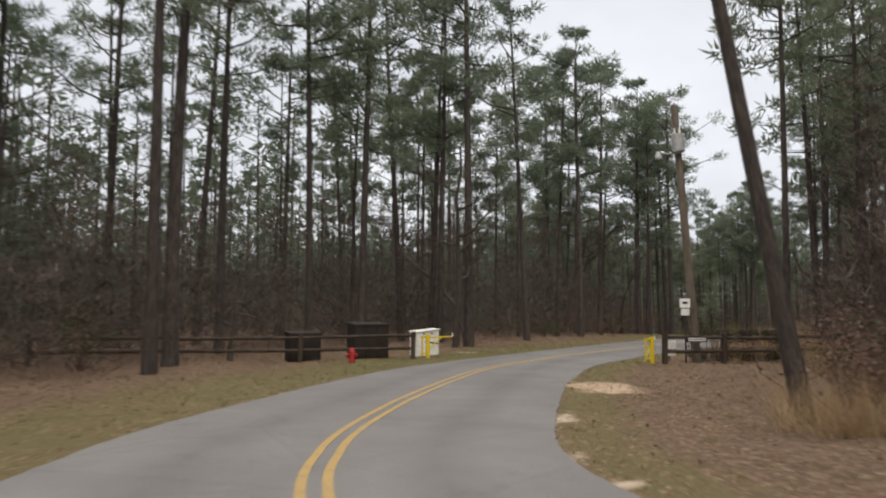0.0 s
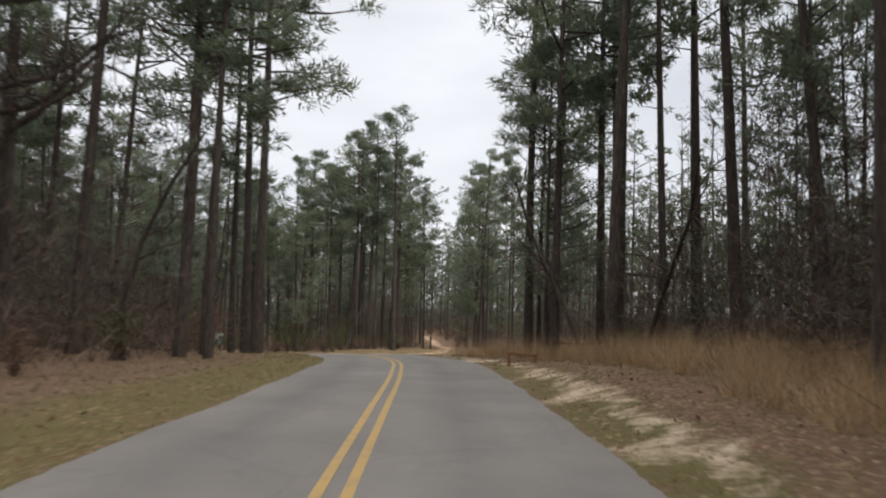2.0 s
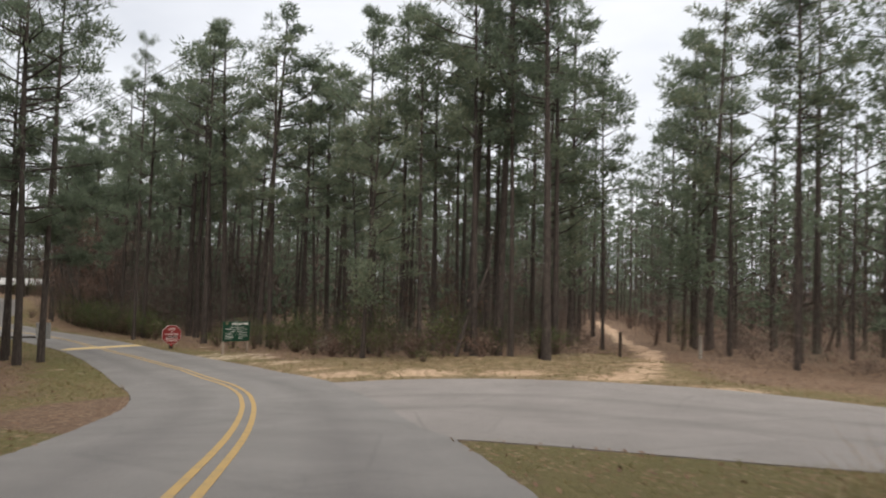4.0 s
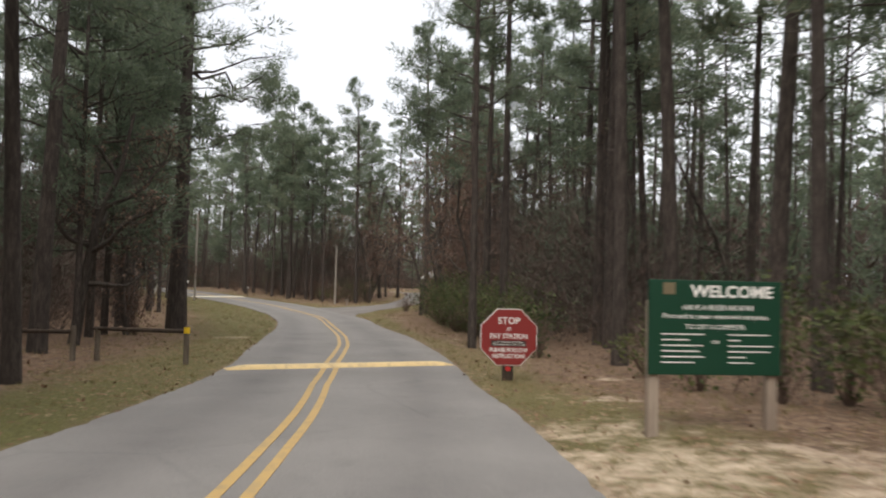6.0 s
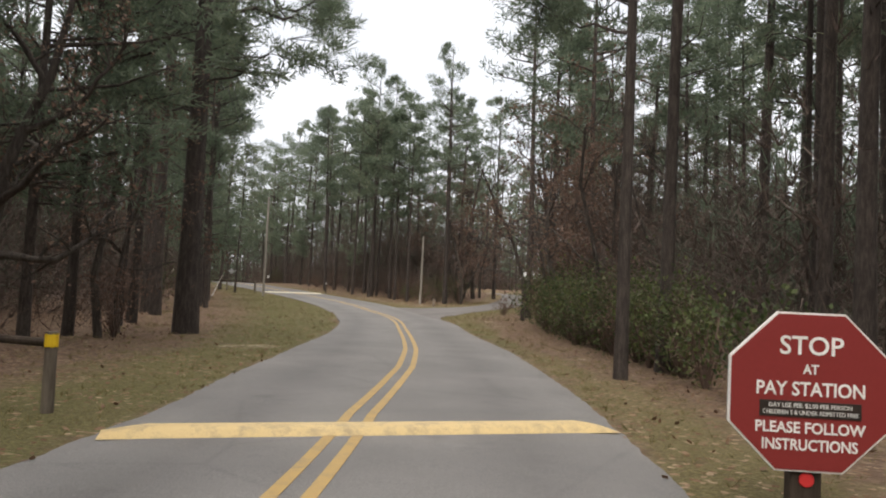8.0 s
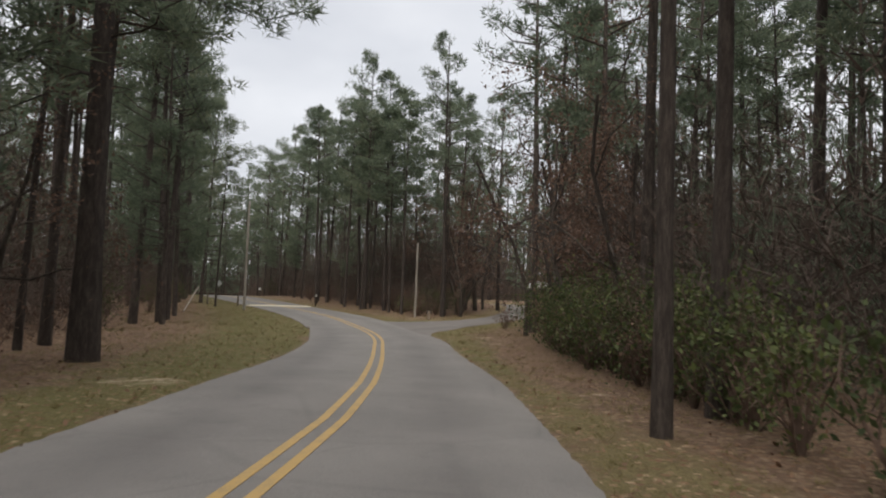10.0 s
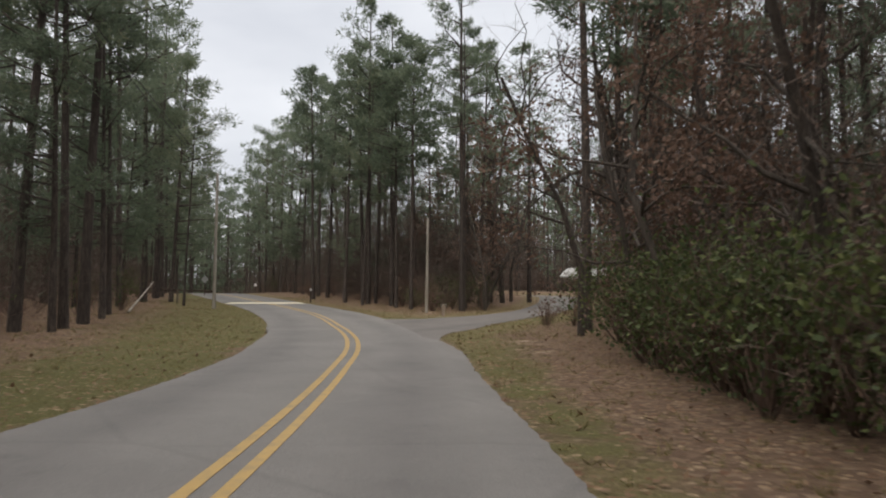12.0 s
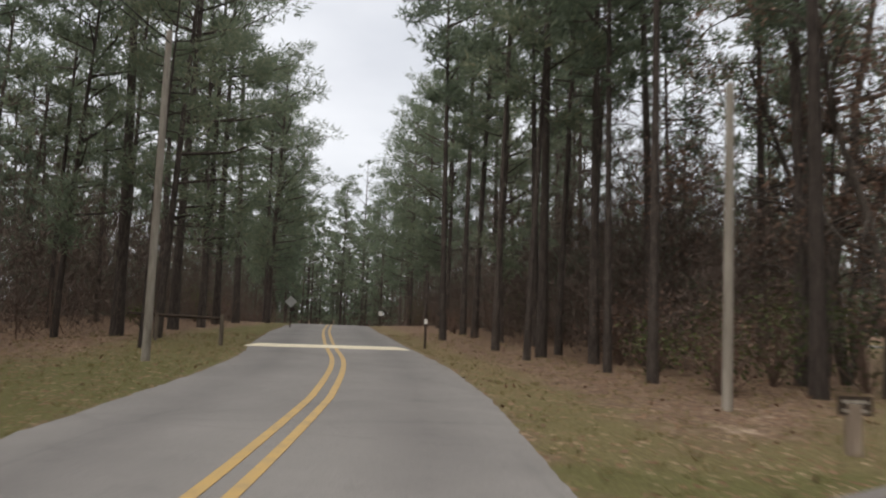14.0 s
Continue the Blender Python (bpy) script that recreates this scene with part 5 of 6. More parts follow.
PINE_MESH = [pine_meshes(p) for p in PINES]
PINE_LABEL = ["tall straight pine with dark plated bark and a high green crown", "slender pine with a narrow high green crown",
              "thick old pine with rugged bark and a broad crown", "thin young pine with a small high crown",
              "tall pine with dead stubs below its green crown", "thin pine pole with a sparse green crown",
              "massive pine with reddish plated bark and a wide crown", "short young pine green for most of its height",
              "stout old pine with one long bare-based limb over the road", "tall pine with drooping green limbs low on its trunk", "pine with long spreading green limbs low on its trunk", "broad-crowned tall pine with wide clumped green boughs"]


def pine(kind, x, y, scale=1.0, fat=1.0, turn=0.0, tx=0.0, ty=0.0):
    root = tagged(new("pine_tree"), PINE_LABEL[kind], "tree", "pines along the road")
    root.matrix_world = pose(x, y, z_at(x, y), tx, ty, turn) @ Matrix.Diagonal((scale * fat, scale * fat, scale, 1))
    child("trunk", PINE_MESH[kind][0], root)
    child("crown", PINE_MESH[kind][1], root)
    return root


# pines that stand out along the road: kind, x, y, scale, thickness, lean
STANDING = [
    (4, -28.6, 43.9, 0.9, 1.0), (7, -39.8, 52.4, 0.85, 1.0), (1, -16.3, 46.4, 0.95, 0.95), (0, -19.64, 51.75, 0.95, 0.9), (1, -14.6, 51.2, 0.95, 1.1), (2, -13.9, 48.5, 0.95, 0.8),
    (2, -12.9, 46.6, 0.95, 0.9), (0, -11.3, 42.4, 0.95, 1.0), (2, -10.3, 43.2, 0.95, 1.0), (2, -8.0, 42.4, 0.98, 1.0), (4, -5.4, 43.0, 0.95, 1.0), (0, -4.2, 46.5, 0.95, 1.0), (1, -2.7, 42.4, 0.95, 1.1), (1, -9.4, 48.6, 0.95, 1.0),
    (0, 0.8, 36.4, 0.95, 0.9), (4, 16.6, 33.0, 1.0, 1.0), (7, 17.4, 36.6, 1.15, 1.0), (4, 19.4, 42.0, 1.05, 1.0), (7, 20.6, 46.6, 1.2, 1.0), (4, 18.8, 37.8, 1.0, 1.0), (4, 6.4, 40.0, 1.0, 1.0), (4, 5.0, 46.0, 1.05, 1.0), (4, 9.4, 44.0, 1.05, 1.0), (4, 10.4, 37.4, 1.0, 1.0), (7, 7.6, 50.0, 1.2, 1.0), (4, 12.0, 49.0, 1.0, 1.0), (7, 8.4, 35.4, 1.1, 1.0), (2, 4.1, 32.2, 0.95, 1.0), (0, 5.2, 33.6, 0.95, 1.0), (2, 5.3, 30.4, 1.0, 0.95), (1, 2.4, 35.0, 0.95, 1.0), (0, 4.0, 28.4, 0.95, 0.9), (1, 5.6, 28.2, 0.95, 0.9), (4, 7.8, 29.2, 0.95, 1.0), (1, -0.8, 33.2, 0.95, 0.9), (3, 1.6, 30.2, 0.95, 1.0),
    (1, -14.5, 28.0, 0.95, 1.0), (1, -17.9, 32.0, 0.9, 1.0), (2, -22.5, 35.2, 0.95, 0.9), (7, -25.6, 38.6, 0.85, 1.1), (7, -23.8, 37.0, 0.8, 1.0), (7, -27.2, 40.2, 0.95, 1.0),
    (2, -35.3, 47.2, 0.95, 0.9), (0, -41.3, 52.0, 0.95, 0.9), (4, -42.4, 53.8, 0.95, 0.9), (1, -43.8, 51.8, 0.95, 1.0), (0, -44.2, 55.2, 1.0, 0.95), (7, -45.4, 56.4, 0.9, 1.0), (7, -47.0, 57.4, 0.9, 1.0), (1, -33.0, 45.0, 0.95, 1.0), (3, -55.0, 65.3, 0.62, 0.9), (0, -54.6, 61.6, 0.95, 0.9),
    (1, -57.0, 75.8, 0.85, 0.9), (3, -50.6, 75.2, 0.82, 1.0), (1, -52.6, 78.6, 0.8, 1.0), (0, -54.0, 77.4, 0.85, 0.8), (2, -50.2, 74.2, 0.85, 0.75), (0, -48.7, 74.6, 0.85, 0.8), (1, -47.8, 75.6, 0.85, 1.0), (6, -41.9, 72.6, 0.8, 0.7), (4, -43.2, 74.4, 0.8, 0.9),
    (3, -44.4, 71.6, 0.8, 1.0), (5, -46.4, 72.6, 0.85, 1.0), (5, -49.4, 73.0, 0.85, 1.0), (3, -52.6, 74.6, 0.88, 1.0), (4, -58.6, 78.4, 0.85, 0.9), (1, -61.5, 80.0, 0.9, 1.0), (0, -46.0, 84.6, 0.85, 0.9), (1, -45.4, 78.6, 0.85, 1.0),
    (2, -39.0, 88.5, 0.85, 0.9), (0, -30.6, 67.0, 0.85, 1.0),
    (0, -11.9, -20.7, 0.95, 1.0), (2, -15.6, -39.0, 0.95, 1.0), (0, -17.8, -36.4, 0.9, 1.0), (4, -14.0, -31.4, 0.95, 0.9), (1, -13.8, -18.9, 0.95, 1.0), (0, -8.2, -8.0, 0.95, 1.0), (1, -7.4, -6.8, 0.92, 1.0),
    (4, -7.2, -10.1, 0.8, 1.0), (2, 5.2, -14.0, 0.95, 0.9), (0, 7.4, -17.4, 0.92, 1.0), (1, 8.6, -11.6, 0.95, 1.0), (2, 9.6, -5.0, 0.95, 0.9), (0, 12.6, 0.6, 0.92, 1.0), (0, 2.6, -27.0, 0.95, 0.9), (4, 2.2, -36.5, 0.95, 1.0),
    (2, 6.3, -4.5, 0.95, 0.9), (0, 8.5, -1.8, 0.95, 1.0), (4, 5.6, -8.8, 0.92, 1.0), (1, 10.6, -4.6, 0.95, 1.0), (7, 7.4, -3.0, 0.85, 1.0), (7, 6.0, -7.0, 0.8, 1.0), (4, -12.6, -13.0, 1.06, 1.0), (0, -11.4, -9.0, 1.0, 1.0), (0, -5.8, 0.0, 0.98, 1.0), (4, -6.4, 4.5, 0.95, 1.0), (7, -76.0, 77.0, 1.1, 1.0), (7, -80.5, 78.6, 1.15, 1.0), (7, -85.0, 80.6, 1.1, 1.0), (7, -92.0, 83.4, 1.2, 1.0), (7, -76.5, 88.0, 1.1, 1.0), (7, -81.5, 90.0, 1.15, 1.0), (7, -87.0, 93.4, 1.1, 1.0), (7, -110.0, 99.0, 1.2, 1.0), (7, -108.0, 103.0, 1.1, 1.0), (7, -113.0, 95.0, 1.1, 1.0), (7, -103.0, 88.0, 1.2, 1.0), (0, -33.2, 74.6, 0.9, 0.9), (4, -34.4, 79.0, 0.9, 0.9), (1, -36.6, 84.4, 0.9, 0.9), (4, -38.8, 90.8, 0.9, 0.9), (0, -31.2, 72.0, 0.9, 0.9), (2, -34.0, 88.0, 0.9, 0.8), (4, -41.2, 96.0, 0.85, 0.9), (2, -60.2, 65.8, 0.95, 0.9), (7, -58.6, 66.6, 1.0, 1.0), (0, -63.6, 68.4, 0.95, 1.0), (7, -66.0, 70.2, 1.0, 1.0), (4, -67.4, 70.6, 0.95, 1.0), (0, -71.0, 72.4, 0.95, 1.0), (2, -75.0, 74.8, 0.9, 1.0), (7, -70.0, 84.6, 1.05, 1.0), (7, -66.5, 82.6, 1.0, 1.0), (0, -20.7, -56.2, 0.95, 1.0), (2, -21.6, -54.0, 0.95, 1.0), (1, -20.4, -46.6, 0.95, 1.0), (4, -19.2, -44.0, 0.95, 1.0)]
rng = np.random.default_rng(11)
taken = []
for kind, x, y, sc, fat in STANDING:
    pine(kind, x, y, sc * (1.17 if y < 10 else 1.0), fat, float(rng.uniform(0, 360)), float(rng.normal() * 1.0), float(rng.normal() * 1.0))
    taken.append((x, y))
pine(8, -27.5, 43.3, 1.0, 1.0)
pine(9, -16.15, 44.15, 1.0, 0.6)
pine(11, -5.4, -2.4, 1.05, 1.0, 40.0)
pine(11, -8.6, 1.5, 1.05, 1.0, 160.0)
taken += [(-5.4, -2.4), (-8.6, 1.5)]
pine(10, -15.0, 27.0, 0.95, 1.0, 20.0)
pine(10, -16.8, 29.6, 0.95, 1.0, 140.0)
taken += [(-27.5, 43.3), (-16.15, 44.15), (-15.0, 27.0), (-16.8, 29.6)]
pine(6, -4.7, -61.7, 0.95, 0.6, 0.0, 0.0, -9.5)
taken.append((-4.7, -61.7))

# the rest of the forest: a jittered grid, thinned by chance, kept off the roads
gx, gy = np.meshgrid(np.arange(-170, 80, 3.3), np.arange(-95, 190, 3.3), indexing="ij")
px = (gx + rng.uniform(-1.5, 1.5, gx.shape)).ravel()
py = (gy + rng.uniform(-1.5, 1.5, gy.shape)).ravel()


def wooded(x, y):
    """Metres behind the forest's edge; negative in the open."""
    off, k = signed_main(x, y)
    s = MAINLEN[k]
    inside = np.where(off < 0, -off - clear_left(s), off - clear_right(s))
    d, _ = off_line(SIDE, x, y)
    inside = np.minimum(inside, d - 3.6)
    d, k = off_line(LOT, x, y)
    rel = np.c_[np.atleast_1d(x), np.atleast_1d(y)] - LOT[k]
    south = rel[:, 0] * LOTDIR[k, 1] - rel[:, 1] * LOTDIR[k, 0] > 0
    inside = np.minimum(inside, d - np.where(south, lot_half(k * 0.5) + 1.6, 12.5))
    d, _ = off_line(TRACK, x, y)
    inside = np.minimum(inside, d - 1.9)
    return np.minimum(inside, np.hypot(x + 49.5, y - 107) - 8)


depth = wooded(px, py)
near_taken = np.array([min((a - x) ** 2 + (b - y) ** 2 for a, b in taken) for x, y in zip(px, py)])
chance = rng.uniform(size=len(px))
north = np.where(py > 45, np.where(px > -62, 1.25, 1.0), np.where((px > 2) & (py < 18), 1.5, 1.1))
open_spot = (np.hypot(px + 3.5, py + 58) < 6.0) | (np.hypot(px + 42, py - 72.5) < 2.5) | ((px > -2) & (px < 6.5) & (py > 19) & (py < 28.2)) | (np.hypot(px + 10.6, py + 16.7) < 3.0)
free = (depth > 0) & ~open_spot & (near_taken > 2.4) & (chance < north * np.where(depth < 12, np.where((px < -8) & (py < 0) & (py > -45), 0.28, np.where((px > -62) & (px < -36) & (py > 64) & (py < 86), 0.17, np.where((px < -36) & (py > 46) & (py < 66), 0.28, 0.4))), np.where(depth < 40, 0.44, np.where(depth < 70, 0.5, 0.25))))
order = np.where(free)[0][np.argsort(depth[free])]
beside = off_line(MAIN[60:440], px, py)[0]
single = [i for i in order[np.argsort(beside[order])] if depth[i] < 30][:235]
for i in single:
    kind = 7 if px[i] < -56 and rng.uniform() < 0.15 else int(rng.choice(8, p=[0.17, 0.19, 0.08, 0.16, 0.17, 0.13, 0.03, 0.07]))
    low = 0.78 if -60 < px[i] < -36 and 64 < py[i] < 92 else 1.1 if py[i] < 12 else 0.92
    pine(kind, float(px[i]), float(py[i]), low * float(rng.uniform(0.86, 1.1)), float(rng.uniform(0.85, 1.05)), float(rng.uniform(0, 360)), float(rng.normal() * 1.3), float(rng.normal() * 1.3))
rest = sorted(set(order) - set(single))
zs = land(px, py)
for name, templates, lo, hi, label in (("pine_woods", FAR, -1, 30, "dense stand of pines behind the roadside trees"), ("distant_woods", COARSE, 30, 400, "far pine woods closing the view")):
    pick = [i for i in rest if lo <= depth[i] < hi]
    rows = [(int(rng.integers(len(templates))), px[i], py[i], zs[i], rng.uniform(0, 6.28), s, s * rng.uniform(0.9, 1.1)) for i in pick for s in [rng.uniform(0.8, 1.1)]]
    if name == "distant_woods":
        ex, ey = rng.uniform(-150, -107, 130), rng.uniform(84, 122, 130)
        rows += [(1, a, b, h, rng.uniform(0, 6.28), rng.uniform(0.7, 1.1), rng.uniform(0.55, 1.0)) for a, b, h in zip(ex, ey, land(ex, ey))]
    wv, wt = strew([t[0] for t in templates], rows)
    gv, gt = strew([t[1] for t in templates], rows)
    me = mesh_of(name, np.vstack([wv, gv]), np.vstack([wt, gt + len(wv)]), [BARK, NEEDLE], np.r_[np.zeros(len(wt)), np.ones(len(gt))])
    tagged(new(name, me), label, "forest", kind="stuff")

# a brown midstorey that closes the view between the trunks
def midstorey_arrays(seed, height, spread, count, length, width):
    r = np.random.default_rng(seed)
    z = height * r.uniform(0.03, 1.0, count) ** 0.9
    k = spread * (0.35 + 0.75 * np.sin(np.pi * np.clip(z / height, 0, 1)) ** 0.7)
    at = np.c_[np.clip(r.normal(size=(count, 2)), -1.4, 1.4) * k[:, None] * 0.55, z]
    return blades(r, at, np.c_[at[:, :2] * 0.6, np.full(count, 1.7)], 3, length, width)


MID = [midstorey_arrays(900 + i, h, w, n, ln, wd) for n, ln, wd in ((26, 1.1, 0.17), (84, 0.8, 0.027)) for i, (h, w) in enumerate(((5.0, 1.6), (7.0, 1.8), (9.0, 2.0), (3.5, 1.6)))]
mx = np.r_[rng.uniform(-150, 80, 7000), rng.uniform(-105, 26, 9000), rng.uniform(-62, -14, 1500)]
my = np.r_[rng.uniform(-130, 160, 7000), rng.uniform(-72, 114, 9000), rng.uniform(74, 130, 1500)]
md = wooded(mx, my)
mz = land(mx, my)
fringe = (np.arange(17500) >= 7000) & (np.arange(17500) < 16000)
behind = np.arange(17500) >= 16000
for name, mat, lo, hi, share, edge, label in (("brown_midstorey", BRUSH, 0.7, 80, 0.3, 0.95, "brown leafless midstorey behind the roadside pines"), ("green_midstorey", NEEDLE, 4, 100, 0.42, 0.22, "young evergreen growth deep among the pines")):
    pick = np.where((md > lo) & (md < hi) & (~fringe | (md < 11)) & (rng.uniform(size=17500) < np.where(fringe, edge, np.where(behind, 0.85, share))))[0]
    rows = [(int(rng.integers(4)) + (4 if md[i] < 13 else 0), mx[i], my[i], mz[i], rng.uniform(0, 6.28), rng.uniform(0.8, 1.4) * f, rng.uniform(0.6, 1.1) * f) for i in pick for f in [0.36 if mx[i] > -13 and 20 < my[i] < 60 else 0.55 if md[i] < 2.5 else 1.3 if mx[i] > 0 and my[i] < 4 else 1.0]]
    tagged(new(name, mesh_of(name, *strew(MID, rows), [mat])), label, "undergrowth", kind="stuff")

# bare and brown-leaved hardwoods
HARD = [hardwood_arrays(500, 9, 0.1, 0), hardwood_arrays(501, 7, 0.085, 1600, 0.037), hardwood_arrays(502, 10, 0.105, 300, 0.034, lean=0.12), hardwood_arrays(503, 6, 0.07, 2600, 0.038), hardwood_arrays(504, 8, 0.1, 60, lean=0.14)]
HARD.append(limby_oak_arrays(510, (0.02, 0.0), 12.0, 0.21, ((4.9, -5, 5.2, 0.04), (5.8, 15, 5.2, 0.16), (5.2, -55, 4.4, 0.1), (6.8, 70, 4.4, 0.3), (6.4, -25, 4.6, 0.3), (7.6, 170, 4.0, 0.3), (8.6, 10, 3.8, 0.5), (9.4, -70, 3.4, 0.5)), 900))
HARD.append(limby_oak_arrays(511, (0.04, -0.1), 9.5, 0.15, ((3.4, 10, 3.6, 0.5), (4.6, 60, 3.4, 0.4), (5.4, -30, 3.6, 0.4), (5.0, 170, 3.0, 0.4), (6.6, 20, 2.8, 0.6), (7.4, 200, 2.4, 0.6)), 300))
HARD.append(limby_oak_arrays(513, (0.1, 0.1), 3.2, 0.09, ((1.9, 20, 2.0, 0.1), (1.5, 200, 1.2, 0.4), (2.3, 80, 1.4, 0.3)), 0))
HARD.append(limby_oak_arrays(514, (-0.12, 0.1), 11.0, 0.16, ((3.2, 150, 3.6, 0.6), (4.4, 60, 3.8, 0.5), (5.2, 230, 3.8, 0.5), (6.0, -20, 3.6, 0.5), (7.0, 110, 3.4, 0.6), (8.0, 280, 3.0, 0.6), (8.8, 30, 2.6, 0.7)), 500))
HARD.append(limby_oak_arrays(512, (0.16, 0.2), 6.4, 0.13, ((1.8, 45, 2.8, 0.4), (2.6, -20, 2.6, 0.3), (3.2, 100, 2.6, 0.3), (3.8, 20, 2.6, 0.3), (4.6, 200, 2.2, 0.4), (2.8, -80, 2.4, 0.25)), 1500))
HARD_LABEL = ["leafless grey hardwood with fine bare twigs", "small oak with clinging brown leaves", "crooked leaning oak with a few dead leaves", "young oak thick with rust-brown dead leaves", "bent dark hardwood with bare limbs", "old oak with heavy sinuous limbs reaching over the verge", "crooked forked oak with bare dark limbs", "low crooked bare tree with one long side limb", "tall bare oak with a dense twiggy grey-brown crown", "leaning small oak with thin clinging brown leaves"]
HARD_MESH = [(mesh_of("trunk", *w, [OAKBARK], smooth=True), mesh_of("branchwork", *b, [OAKBARK], smooth=True), mesh_of("leaves", *g, [DEADLEAF]) if g else None) for w, b, g in HARD]


def hardwood(kind, x, y, scale, turn):
    root = tagged(new("oak_tree"), HARD_LABEL[kind], "tree", "hardwoods among the pines")
    root.matrix_world = pose(x, y, z_at(x, y), 0, 0, turn) @ Matrix.Scale(scale, 4)
    child("trunk", HARD_MESH[kind][0], root)
    child("branchwork", HARD_MESH[kind][1], root)
    if HARD_MESH[kind][2]:
        child("foliage", HARD_MESH[kind][2], root)


for kind, x, y, sc, turn in ((0, -28.9, 61.6, 1.05, 20), (0, -28.0, 62.6, 0.95, 130), (4, -27.4, 63.4, 0.9, 70), (0, -29.4, 64.6, 1.0, 260), (0, -26.4, 64.8, 1.1, 200), (1, -25.0, 63.0, 1.2, 20), (0, -24.0, 65.4, 1.1, 310), (4, -28.2, 67.4, 1.1, 100), (0, -27.0, 69.0, 1.15, 50), (0, -30.4, 69.4, 1.0, 160), (3, -26.0, 58.6, 1.3, 80), (3, -22.2, 54.6, 1.3, 200), (1, -24.2, 60.5, 1.3, 40), (1, -20.8, 52.6, 1.2, 140), (9, -24.2, 37.2, 1.0, 0), (7, -21.2, -51.2, 1.0, 0), (8, -30.0, 66.2, 1.0, 0), (8, -31.6, 71.6, 1.05, 70), (8, -27.6, 67.8, 1.05, 150), (8, -33.6, 77.0, 1.0, 220), (8, -28.6, 74.0, 1.1, 300), (8, -35.6, 83.0, 1.05, 30), (8, -25.4, 71.6, 1.1, 110), (8, -31.0, 79.6, 1.1, 190), (8, -46.6, 82.6, 1.0, 60), (8, -44.6, 77.6, 0.95, 250), (3, -29.8, 69.4, 1.4, 60), (1, -33.0, 74.0, 1.3, 60), (3, -32.2, 83.0, 1.5, 10), (1, -27.0, 62.0, 1.3, 100), (8, -47.6, 95.6, 1.0, 90), (5, -12.7, -16.3, 1.0, 0), (6, -15.8, -40.4, 1.0, 0), (3, -43.0, 75.8, 1.5, 30), (1, -45.5, 79.5, 1.5, 90), (3, -47.0, 80.8, 1.45, 200), (1, -47.0, 84.0, 1.5, 300), (1, -41.4, 73.8, 1.2, 120), (3, -50.0, 80.4, 1.4, 10), (1, -26.6, 40.6, 1.15, 10), (3, -28.0, 41.8, 1.1, 300), (3, -24.0, 57.0, 1.5, 10),
                             (2, -16.6, -35.2, 1.2, 300), (4, 6.6, -9.6, 1.2, 200), (2, 7.2, -12.6, 1.1, 40), (0, -9.4, -13.0, 1.0, 100), (4, -43.5, 76.5, 1.0, 90), (2, -43.2, 92.0, 1.1, 180)):
    hardwood(kind, x, y, sc, turn)
hx, hy = rng.uniform(-110, 40, 1500), rng.uniform(-90, 120, 1500)
hd = wooded(hx, hy)
for i in [j for j in range(1500) if 2.4 < hd[j] < 16][:60]:
    hardwood(int(rng.choice(5, p=[0.3, 0.22, 0.16, 0.12, 0.2])), float(hx[i]), float(hy[i]), float(rng.uniform(0.7, 1.25)), float(rng.uniform(0, 360)))

# undergrowth
THICK = [thicket_arrays(600 + i, h) for i, h in enumerate((1.8, 2.4, 3.2, 1.2, 2.8))]
ux, uy = rng.uniform(-125, 60, 30000), rng.uniform(-105, 135, 30000)
ud = wooded(ux, uy)
pick = np.where((ud > np.where((ux > -32) & (ux < -13) & (uy > 42) & (uy < 66), 1.3, 0.2)) & (rng.uniform(size=30000) < np.where(ud < 12, 0.36, np.where(ud < 40, 0.05, 0.02))) & (ud < 50) & (uy > -72))[0]
uz = land(ux, uy)
rows = [(int(rng.integers(5)), ux[i], uy[i], uz[i], rng.uniform(0, 6.28), rng.uniform(0.8, 1.7), rng.uniform(0.6, 1.2) * (0.42 if ux[i] > -14 and 18 < uy[i] < 62 else 0.8)) for i in pick]
tagged(new("bare_thicket", mesh_of("bare_thicket", *strew(THICK, rows), [TWIG])), "tangled leafless brown undergrowth beneath the pines", "undergrowth", kind="stuff")
BUSH = [shrub_arrays(700, 1.3, 0.8, 560, 0.042), shrub_arrays(701, 1.8, 1.0, 700, 0.045), shrub_arrays(702, 1.0, 0.8, 460, 0.038), shrub_arrays(703, 2.4, 1.2, 860, 0.048), shrub_arrays(704, 2.2, 1.0, 760, 0.044)]
BUSH_MESH = [(mesh_of("branchwork", *w, [TWIG]), mesh_of("foliage", *g, [EVERGREEN]), mesh_of("foliage", *g, [DEADLEAF])) for w, g in BUSH]


def bush(kind, x, y, scale, turn, brown=False):
    root = tagged(new("bush"), "wild bush of withered brown leaves" if brown else "evergreen bush with small dull green leaves", "bush", "roadside bushes")
    root.matrix_world = pose(x, y, z_at(x, y), 0, 0, turn) @ Matrix.Scale(scale, 4)
    child("branchwork", BUSH_MESH[kind][0], root)
    child("foliage", BUSH_MESH[kind][2 if brown else 1], root)


